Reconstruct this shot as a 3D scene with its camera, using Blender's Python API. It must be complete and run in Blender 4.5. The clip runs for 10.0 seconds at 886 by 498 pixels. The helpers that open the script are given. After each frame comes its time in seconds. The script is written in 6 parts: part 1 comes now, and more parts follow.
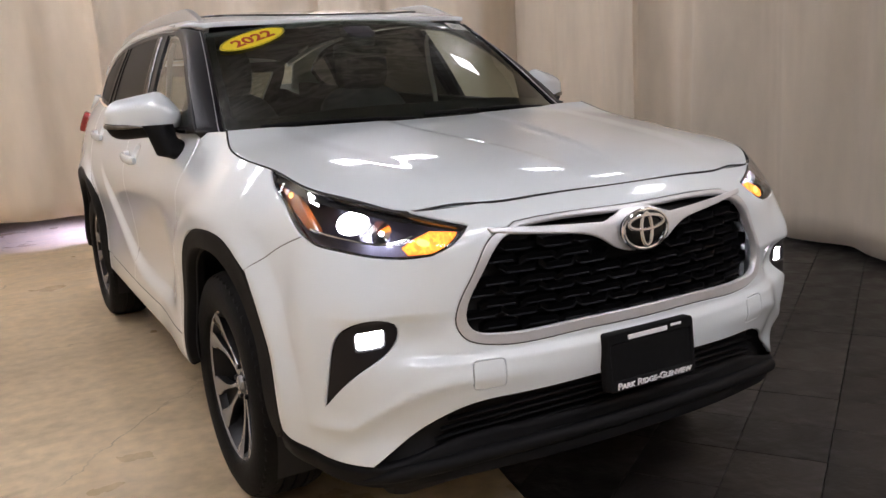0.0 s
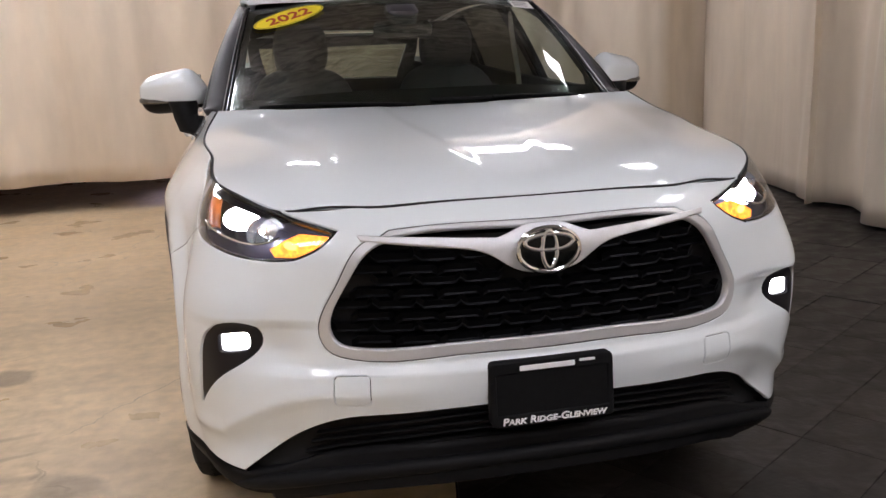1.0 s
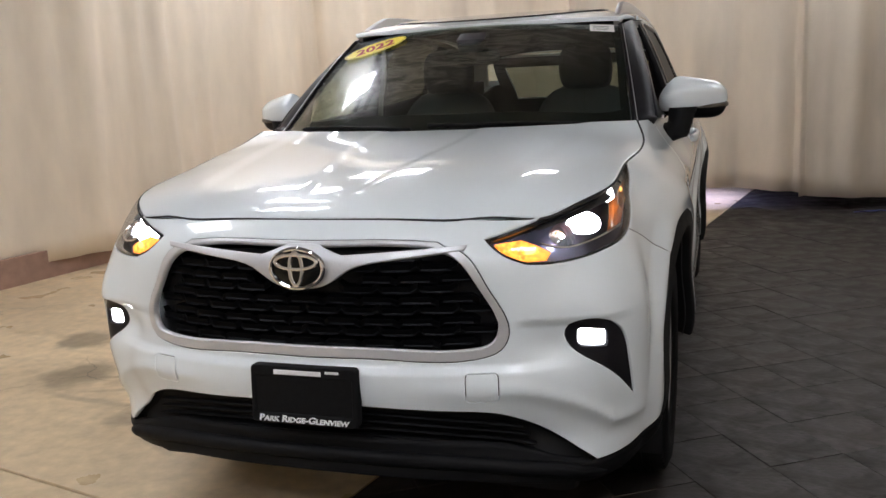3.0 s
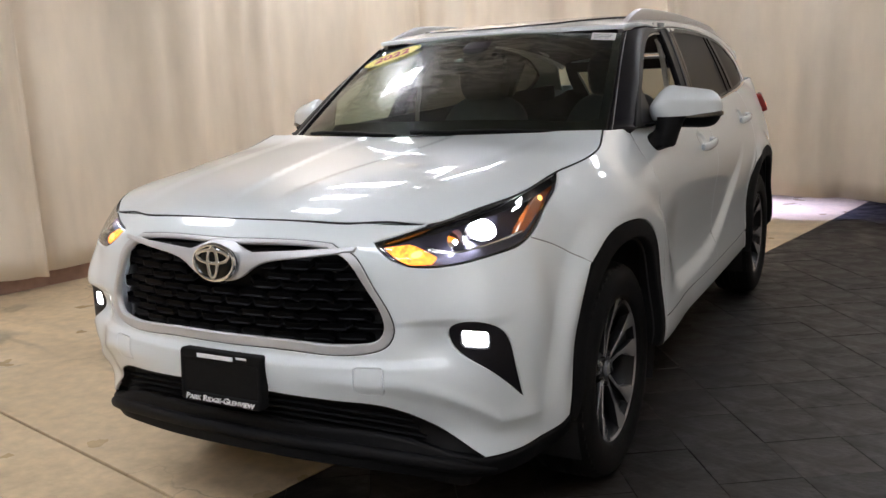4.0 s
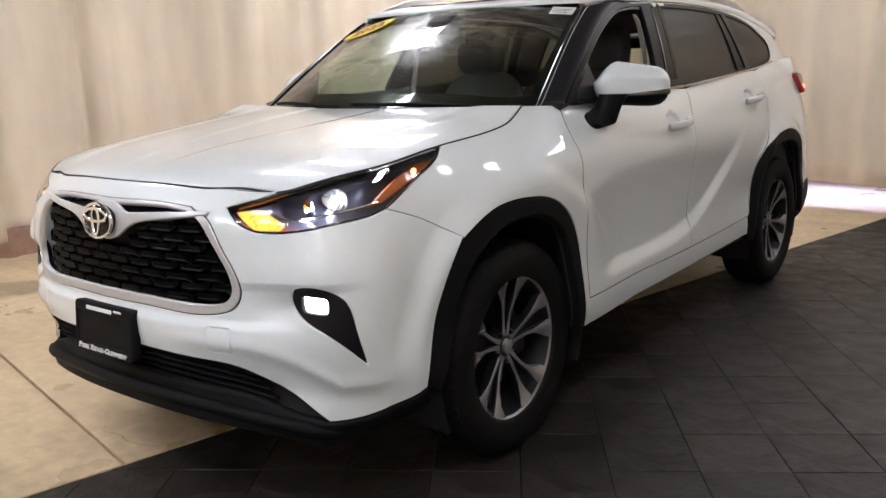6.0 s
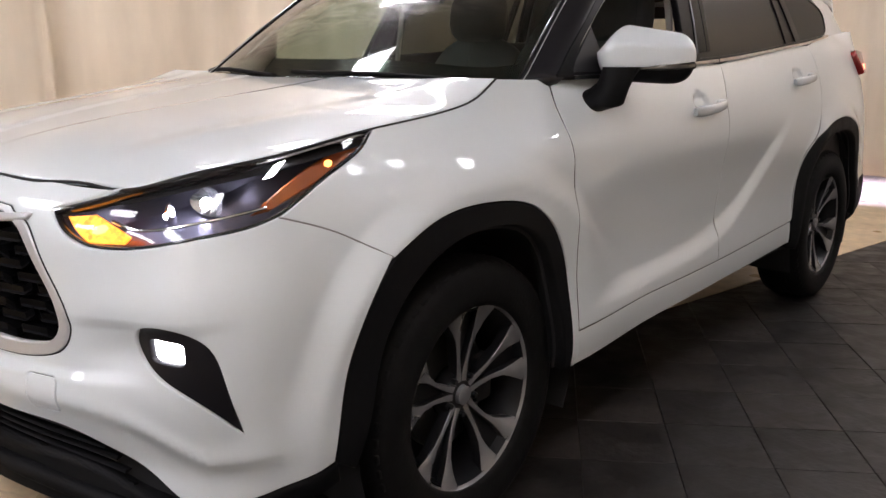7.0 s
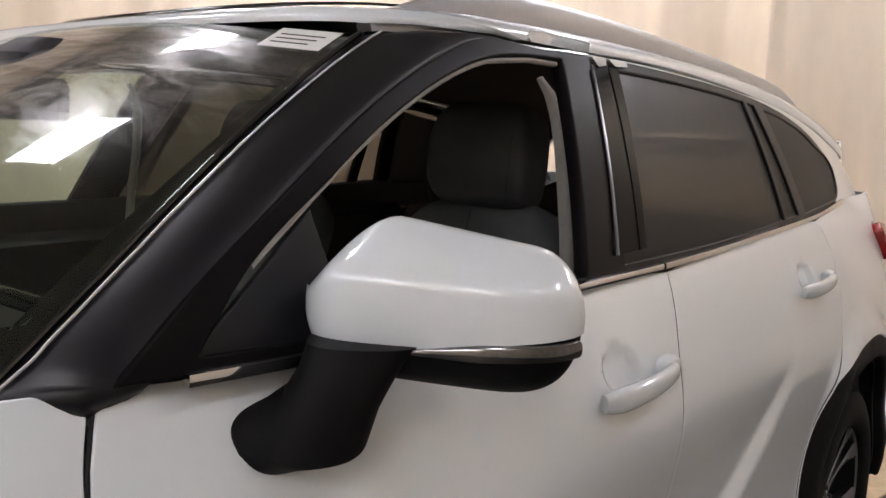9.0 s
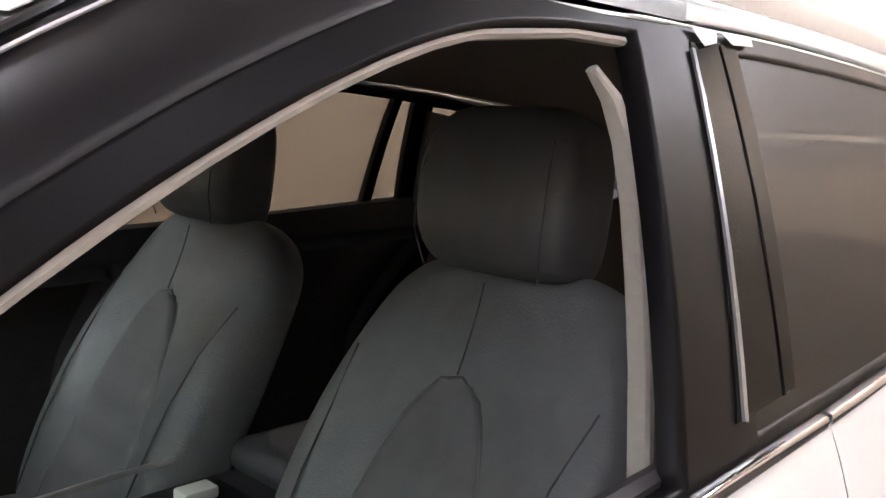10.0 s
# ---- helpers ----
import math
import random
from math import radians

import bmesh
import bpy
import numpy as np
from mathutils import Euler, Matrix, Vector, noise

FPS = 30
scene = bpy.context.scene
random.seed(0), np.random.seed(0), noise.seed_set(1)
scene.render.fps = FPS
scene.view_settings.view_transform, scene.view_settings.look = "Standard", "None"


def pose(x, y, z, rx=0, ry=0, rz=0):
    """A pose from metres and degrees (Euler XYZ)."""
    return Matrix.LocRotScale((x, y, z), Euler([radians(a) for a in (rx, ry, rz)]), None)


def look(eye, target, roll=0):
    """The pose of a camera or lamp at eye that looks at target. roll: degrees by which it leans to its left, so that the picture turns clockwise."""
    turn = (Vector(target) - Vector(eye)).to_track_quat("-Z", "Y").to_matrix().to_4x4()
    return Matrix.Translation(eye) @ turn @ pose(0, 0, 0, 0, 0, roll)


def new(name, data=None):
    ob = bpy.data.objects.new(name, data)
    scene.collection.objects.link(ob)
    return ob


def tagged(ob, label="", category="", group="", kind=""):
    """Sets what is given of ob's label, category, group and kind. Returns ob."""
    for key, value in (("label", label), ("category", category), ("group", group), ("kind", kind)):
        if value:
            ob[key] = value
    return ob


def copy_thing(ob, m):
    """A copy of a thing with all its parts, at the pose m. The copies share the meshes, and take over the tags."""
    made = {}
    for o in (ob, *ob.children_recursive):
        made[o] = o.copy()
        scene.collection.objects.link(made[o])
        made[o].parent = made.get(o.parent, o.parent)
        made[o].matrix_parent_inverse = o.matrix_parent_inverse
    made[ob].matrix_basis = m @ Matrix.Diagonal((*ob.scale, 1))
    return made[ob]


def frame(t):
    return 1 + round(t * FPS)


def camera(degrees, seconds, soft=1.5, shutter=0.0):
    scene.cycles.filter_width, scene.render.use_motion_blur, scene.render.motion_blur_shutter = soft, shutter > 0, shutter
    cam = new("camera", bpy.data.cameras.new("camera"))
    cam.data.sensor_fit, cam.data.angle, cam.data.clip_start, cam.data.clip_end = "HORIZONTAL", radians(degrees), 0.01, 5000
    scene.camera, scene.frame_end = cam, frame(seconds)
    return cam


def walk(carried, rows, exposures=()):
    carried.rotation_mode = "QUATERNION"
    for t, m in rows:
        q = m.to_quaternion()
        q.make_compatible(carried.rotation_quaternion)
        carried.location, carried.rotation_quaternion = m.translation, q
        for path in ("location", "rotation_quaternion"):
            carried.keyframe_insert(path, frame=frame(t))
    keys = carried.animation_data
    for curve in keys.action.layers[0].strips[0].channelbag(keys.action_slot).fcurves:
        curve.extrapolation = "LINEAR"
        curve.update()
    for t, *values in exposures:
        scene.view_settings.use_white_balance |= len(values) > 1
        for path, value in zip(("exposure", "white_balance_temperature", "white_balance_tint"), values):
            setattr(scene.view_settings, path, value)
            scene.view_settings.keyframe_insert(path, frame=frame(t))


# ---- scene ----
cam = camera(54.2, 10.0)
PATH = [
    (0, (-1.573, -2.756, 1.362), (-0.637, -1.035, 0.961), -3.3),
    (0.5, (-1.124, -2.866, 1.378), (-0.442, -1.041, 0.929), -2.8),
    (1, (-0.673, -2.901, 1.388), (-0.254, -0.997, 0.937), -2.1),
    (1.5, (-0.22, -3.036, 1.411), (-0.068, -1.09, 0.976), -2.9),
    (2, (0.198, -3.041, 1.408), (0.093, -1.091, 0.974), -3.7),
    (2.5, (0.654, -3.055, 1.4), (0.281, -1.131, 0.998), -3.4),
    (3.8, (1.643, -2.871, 1.395), (0.744, -1.127, 1.008), -2.6),
    (4, (1.78, -2.849, 1.399), (0.83, -1.13, 1.023), -2.7),
    (4.5, (2.035, -2.676, 1.371), (0.999, -1.004, 1.006), -2.5),
    (5, (2.307, -2.613, 1.374), (1.193, -0.993, 1.01), -1.6),
    (5.5, (2.475, -2.597, 1.371), (1.307, -1.017, 0.997), -1.6),
    (5.7, (2.486, -2.563, 1.368), (1.307, -0.996, 0.976), -1.8),
    (7, (2.212, -1.709, 1.307), (0.959, -0.222, 0.838), -0.4),
    (7.5, (2.078, -1.27, 1.308), (0.826, 0.235, 0.901), 1.8),
    (8, (1.912, -0.809, 1.333), (0.735, 0.773, 1.002), 3.4),
    (8.5, (1.758, -0.384, 1.394), (0.554, 1.188, 1.111), 5.5),
    (9, (1.5, 0.047, 1.423), (0.278, 1.613, 1.192), 2.9),
    (9.3, (1.382, 0.269, 1.45), (0.139, 1.816, 1.204), 2.3),
    (9.5, (1.309, 0.414, 1.468), (0.031, 1.932, 1.224), 2.3),
    (9.8, (1.202, 0.577, 1.484), (-0.118, 2.059, 1.235), 3.0),
    (10, (1.118, 0.695, 1.491), (-0.23, 2.148, 1.224), 2.6),
]
walk(cam, [(t, look(eye, target, roll)) for t, eye, target, roll in PATH],
     exposures=[(0, .02, 6600, 15), (.7, .10, 6650, 17), (1.5, -.04, 6550, 13), (2.0, .03, 6530, 12), (2.5, .02, 6500, 10), (4.0, .11, 6440, 10), (4.5, .15, 6430, 10), (5.5, .45, 6460, 10), (7.0, .44, 6680, 15), (7.5, .47, 6690, 15), (8.0, .50, 6700, 15),
                (9.0, .46, 6700, 15), (9.4, .50, 6550, 12), (9.6, .76, 6550, 13), (9.8, 1.18, 6580, 15), (10.0, 1.80, 6620, 17)])

# ---- world and lights: a hall lit by ceiling panels alone ----
world = bpy.data.worlds.new("hall_world")
world.use_nodes = True
world.node_tree.nodes["Background"].inputs["Color"].default_value = (.9, .93, 1, 1)
world.node_tree.nodes["Background"].inputs["Strength"].default_value = .02
scene.world = world
PANEL_POWER = 17.2      # glow of the ceiling panels
DAY_POWER = 58.0       # daylight on the floor behind the rear curtain
scene.view_settings.exposure = 0.0
CEILING = 3.7

# ---- materials ----
def material(name, colour, rough=.5, metal=0.0, coat=0.0, grain=0.0, grain_size=40.0, stain=0.0, stain_size=2.0, bump=0.0, bump_size=120.0,
             spec=.5, island=0.0, detail=6.0, stretch=(1, 1, 1), coat_rough=.03, rough_vary=0.0, sheen=0.0):
    m = bpy.data.materials.new(name)
    m.use_nodes = True
    n, l = m.node_tree.nodes, m.node_tree.links
    p = n["Principled BSDF"]
    p.inputs["Base Color"].default_value = (*colour, 1)
    p.inputs["Roughness"].default_value = rough
    p.inputs["Metallic"].default_value = metal
    p.inputs["Coat Weight"].default_value = coat
    p.inputs["Coat Roughness"].default_value = coat_rough
    p.inputs["Specular IOR Level"].default_value = spec
    p.inputs["Sheen Weight"].default_value = sheen
    place = n.new("ShaderNodeTexCoord")
    mapped = n.new("ShaderNodeMapping")
    mapped.inputs["Scale"].default_value = stretch
    l.new(place.outputs["Object"], mapped.inputs["Vector"])
    out = None

    def noise_map(size, det, low, high):
        t = n.new("ShaderNodeTexNoise")
        t.inputs["Scale"].default_value, t.inputs["Detail"].default_value = size, det
        l.new(mapped.outputs["Vector"], t.inputs["Vector"])
        r = n.new("ShaderNodeMapRange")
        r.inputs["From Min"].default_value, r.inputs["From Max"].default_value = .3, .7
        r.inputs["To Min"].default_value, r.inputs["To Max"].default_value = low, high
        l.new(t.outputs["Fac"], r.inputs["Value"])
        return r.outputs["Result"]

    def times(a, b):
        k = n.new("ShaderNodeMath")
        k.operation = "MULTIPLY"
        l.new(a, k.inputs[0])
        l.new(b, k.inputs[1])
        return k.outputs[0]
    if grain:
        out = noise_map(grain_size, detail, 1 - grain, 1 + grain)
    if stain:
        s = noise_map(stain_size, 5, 1 - stain, 1 + stain * .5)
        out = times(out, s) if out else s
    if island:
        o = n.new("ShaderNodeObjectInfo")
        r = n.new("ShaderNodeMapRange")
        r.inputs["To Min"].default_value, r.inputs["To Max"].default_value = 1 - island, 1 + island
        g, both_ids, wrap = n.new("ShaderNodeNewGeometry"), n.new("ShaderNodeMath"), n.new("ShaderNodeMath")
        wrap.operation = "FRACT"
        l.new(o.outputs["Random"], both_ids.inputs[0])
        l.new(g.outputs["Random Per Island"], both_ids.inputs[1])
        l.new(both_ids.outputs[0], wrap.inputs[0])
        l.new(wrap.outputs[0], r.inputs["Value"])
        out = times(out, r.outputs["Result"]) if out else r.outputs["Result"]
    if out:
        mix = n.new("ShaderNodeVectorMath")
        mix.operation = "SCALE"
        mix.inputs[0].default_value = colour
        l.new(out, mix.inputs["Scale"])
        l.new(mix.outputs["Vector"], p.inputs["Base Color"])
    if rough_vary:
        l.new(noise_map(stain_size * 3 if stain else 6, 6, max(rough - rough_vary, .02), rough + rough_vary), p.inputs["Roughness"])
    if bump:
        t = n.new("ShaderNodeTexNoise")
        t.inputs["Scale"].default_value, t.inputs["Detail"].default_value = bump_size, 4
        l.new(mapped.outputs["Vector"], t.inputs["Vector"])
        b = n.new("ShaderNodeBump")
        b.inputs["Strength"].default_value, b.inputs["Distance"].default_value = bump, .01
        l.new(t.outputs["Fac"], b.inputs["Height"])
        l.new(b.outputs["Normal"], p.inputs["Normal"])
    return m


def glow(name, colour, strength, facets=0.0):
    m = bpy.data.materials.new(name)
    m.use_nodes = True
    n = m.node_tree.nodes
    p = n["Principled BSDF"]
    p.inputs["Base Color"].default_value = (*colour, 1)
    p.inputs["Emission Color"].default_value = (*colour, 1)
    p.inputs["Emission Strength"].default_value = strength
    if facets:
        l = m.node_tree.links
        place, cut, vary = n.new("ShaderNodeTexCoord"), n.new("ShaderNodeTexVoronoi"), n.new("ShaderNodeMapRange")
        cut.inputs["Scale"].default_value = facets
        l.new(place.outputs["Object"], cut.inputs["Vector"])
        vary.inputs["To Min"].default_value, vary.inputs["To Max"].default_value = strength * .35, strength * 1.6
        l.new(cut.outputs["Color"], vary.inputs["Value"])
        l.new(vary.outputs["Result"], p.inputs["Emission Strength"])
    return m


def pane_glass(name, tint, rough=.0, ior=1.5, dust=0.0, rim=1.0):
    """Thin glass: tinted see-through, with a mirror sheen by Fresnel."""
    m = bpy.data.materials.new(name)
    m.use_nodes = True
    n, l = m.node_tree.nodes, m.node_tree.links
    n.remove(n["Principled BSDF"])
    clear, gloss, mix, facing, fifth, fres = (n.new(k) for k in ("ShaderNodeBsdfTransparent", "ShaderNodeBsdfGlossy", "ShaderNodeMixShader", "ShaderNodeLayerWeight", "ShaderNodeMath", "ShaderNodeMath"))
    clear.inputs["Color"].default_value = (*tint, 1)
    gloss.inputs["Roughness"].default_value = rough
    low = 1.7 * ((ior - 1) / (ior + 1)) ** 2
    fifth.operation, fres.operation = "POWER", "MULTIPLY_ADD"
    fifth.inputs[1].default_value, fres.inputs[1].default_value, fres.inputs[2].default_value = 5, (1 - low) * rim, low
    facing.inputs["Blend"].default_value = .5
    l.new(facing.outputs["Facing"], fifth.inputs[0])
    l.new(fifth.outputs[0], fres.inputs[0])
    l.new(fres.outputs[0], mix.inputs[0])
    l.new(clear.outputs[0], mix.inputs[1])
    l.new(gloss.outputs[0], mix.inputs[2])
    last = mix
    if dust:
        smear, noise_t, ramp, over = (n.new(k) for k in ("ShaderNodeBsdfGlossy", "ShaderNodeTexNoise", "ShaderNodeMapRange", "ShaderNodeAddShader"))
        place, turned = n.new("ShaderNodeTexCoord"), n.new("ShaderNodeMapping")
        turned.inputs["Rotation"].default_value = (0, 0, radians(-48))
        turned.inputs["Scale"].default_value = (2.2, 7.0, 2.2)
        l.new(place.outputs["Object"], turned.inputs["Vector"])
        l.new(turned.outputs["Vector"], noise_t.inputs["Vector"])
        noise_t.inputs["Scale"].default_value, noise_t.inputs["Detail"].default_value, noise_t.inputs["Distortion"].default_value = 3.2, 10, 1.6
        noise_t.inputs["Roughness"].default_value = .68
        ramp.inputs["From Min"].default_value, ramp.inputs["From Max"].default_value = .41, .60
        ramp.inputs["To Min"].default_value, ramp.inputs["To Max"].default_value = dust * .12, dust
        l.new(noise_t.outputs["Fac"], ramp.inputs["Value"])
        lay, far, fade, wiped = (n.new(k) for k in ("ShaderNodeMapping", "ShaderNodeVectorMath", "ShaderNodeMapRange", "ShaderNodeMath"))
        lay.vector_type, far.operation, wiped.operation = "TEXTURE", "LENGTH", "MULTIPLY"
        lay.inputs["Location"].default_value, lay.inputs["Rotation"].default_value, lay.inputs["Scale"].default_value = (-.02, .69, 0), (0, 0, radians(19)), (.92, .36, 1000)
        l.new(place.outputs["Object"], lay.inputs["Vector"])
        l.new(lay.outputs["Vector"], far.inputs[0])
        fade.inputs["From Min"].default_value, fade.inputs["From Max"].default_value = .50, .98
        fade.inputs["To Min"].default_value, fade.inputs["To Max"].default_value = 1, .06
        l.new(far.outputs["Value"], fade.inputs["Value"])
        l.new(ramp.outputs["Result"], wiped.inputs[0])
        l.new(fade.outputs["Result"], wiped.inputs[1])
        l.new(wiped.outputs[0], smear.inputs["Color"])
        smear.inputs["Roughness"].default_value = .23
        l.new(mix.outputs[0], over.inputs[0])
        l.new(smear.outputs[0], over.inputs[1])
        last = over
    l.new(last.outputs[0], n["Material Output"].inputs["Surface"])
    return m


PAINT = material("pearl_white_paint", (.752, .803, .825), .32, coat=1.0, grain=.012, grain_size=900, stain=.015, stain_size=1.2)
BLACK_TRIM = material("grained_black_plastic", (.0058, .0058, .0064), .60, spec=.13, grain=.15, grain_size=60, bump=.08, bump_size=500, rough_vary=.08)
BLACK_GLOSS = material("gloss_black_trim", (.010, .010, .012), .12, coat=.6, grain=.1, grain_size=8)
BADGE_BLACK = material("dark_badge_disc", (.0045, .005, .0045), .16, spec=.25, grain=.1, grain_size=20)
SLAT_EDGE = material("polished_slat_edge", (.003, .003, .004), .34, spec=.05, grain=.9, grain_size=9)
SLAT_BLACK = material("moulded_black_slat", (.0022, .0022, .0026), .42, spec=.03, grain=.1, grain_size=30)
BLACK_SATIN = material("satin_black_pillar", (.0066, .0058, .0080), .42, spec=.36, grain=.1, grain_size=6, rough_vary=.05)
FRAME_BLACK = material("dull_black_frame", (.0056, .0050, .0058), .34, spec=.08, grain=.1, grain_size=6, rough_vary=.05)
PILLAR_GLOSS = material("gloss_pillar_cover", (.0045, .004, .004), .12, spec=.05, grain=.1, grain_size=8)
DARK_VOID = material("dark_inner_metal", (.008, .008, .009), .8, grain=.2, grain_size=10)
SILVER = material("satin_silver_trim", (.60, .60, .61), .36, metal=.5, grain=.03, grain_size=200)
RAIL = material("satin_rail", (.44, .44, .45), .30, metal=.6, grain=.04, grain_size=120)
CHROME = material("bright_chrome", (.85, .85, .86), .06, metal=1.0)
ALLOY = material("machined_alloy", (.33, .33, .34), .26, metal=.6, grain=.05, grain_size=300)
ALLOY_DARK = material("dark_painted_alloy", (.008, .008, .009), .35, spec=.2, coat=.0, grain=.08, grain_size=50)
RUBBER = material("tyre_rubber", (.006, .0058, .0058), .72, spec=.16, grain=.2, grain_size=30, bump=.15, bump_size=90)
STEEL = material("brake_steel", (.10, .10, .10), .45, metal=1.0, grain=.1, grain_size=80)
WINDSCREEN = pane_glass("windscreen_glass", (.49, .57, .51), dust=.31)
SIDE_GLASS = pane_glass("side_window_glass", (.70, .77, .71))
PRIVACY = pane_glass("privacy_glass", (.115, .108, .096), rough=.30, ior=1.50, rim=.19)
REAR_GLASS = pane_glass("tailgate_glass", (.42, .42, .37), rough=.05)
LAMP_GLASS = pane_glass("lamp_lens", (.93, .94, .95), ior=1.45)
SMOKED = material("smoked_clear_lens", (.16, .155, .15), .10, metal=.75, coat=.6, grain=.6, grain_size=22)
# paler strip colour for the weaker shade of the bumper seam
SEAM_GREY = material("grey_seam_shade", (.20, .20, .20), .7, grain=.1, grain_size=40)
MIRROR = material("mirror_silver", (.9, .9, .9), .02, metal=1.0)
# lilac glow of the lit headlamp is put into this housing colour
LAMP_DARK = material("glow_tinted_housing", (.13, .125, .18), .34, metal=.85, grain=.1, grain_size=40)
REFLECTOR = material("lamp_reflector", (.72, .73, .77), .16, metal=1.0)
LAMP_WHITE = glow("headlamp_beam", (.90, .93, 1.0), 120)
FOG_WHITE = glow("fog_lamp_beam", (.93, .95, 1.0), 34, 60)
LED_WHITE = glow("clearance_led", (.92, .95, 1.0), 14)
AMBER_GLOW = glow("indicator_glow", (1.0, .33, .035), 1.75, 130)
AMBER_HOT = glow("indicator_bulb", (1.0, .50, .12), 2.6)
AMBER = material("amber_lens", (.42, .10, .018), .22, coat=.5, grain=.1, grain_size=60)
RED_LENS = material("red_lens", (.34, .02, .02), .18, coat=.3, grain=.1, grain_size=80)
RED_GLOW = glow("tail_lamp_glow", (1.0, .13, .07), 5)
LEATHER = material("grey_leather", (.105, .109, .116), .50, grain=.10, grain_size=25, bump=.12, bump_size=260, rough_vary=.06)
LEATHER_MID = material("ribbed_leather", (.086, .085, .090), .52, grain=.10, grain_size=25, bump=.12, bump_size=260)
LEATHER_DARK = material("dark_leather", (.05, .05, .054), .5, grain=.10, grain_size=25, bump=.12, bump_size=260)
CABIN = material("cabin_plastic", (.034, .031, .036), .6, grain=.12, grain_size=30, bump=.05, bump_size=300)
HEADLINER = material("headliner_cloth", (.052, .046, .050), .9, grain=.08, grain_size=200)
PILLAR_TRIM = material("pale_pillar_trim", (.42, .40, .37), .7, grain=.05, grain_size=90)
STICKER_YELLOW = material("yellow_sticker", (.85, .68, .03), .4, grain=.03, grain_size=50)
STICKER_RED = material("red_print", (.42, .03, .02), .5, grain=.03, grain_size=50)
PAPER = material("white_paper", (.82, .82, .80), .6, grain=.02, grain_size=80)
INK = material("black_ink", (.02, .02, .02), .6, grain=.05, grain_size=80)
PRINT_WHITE = material("white_print", (.80, .80, .80), .5, grain=.03, grain_size=80)
CONCRETE = material("tan_concrete", (.60, .462, .292), .34, grain=.15, grain_size=14, stain=.24, stain_size=.7, bump=.10, bump_size=40, rough_vary=.10)


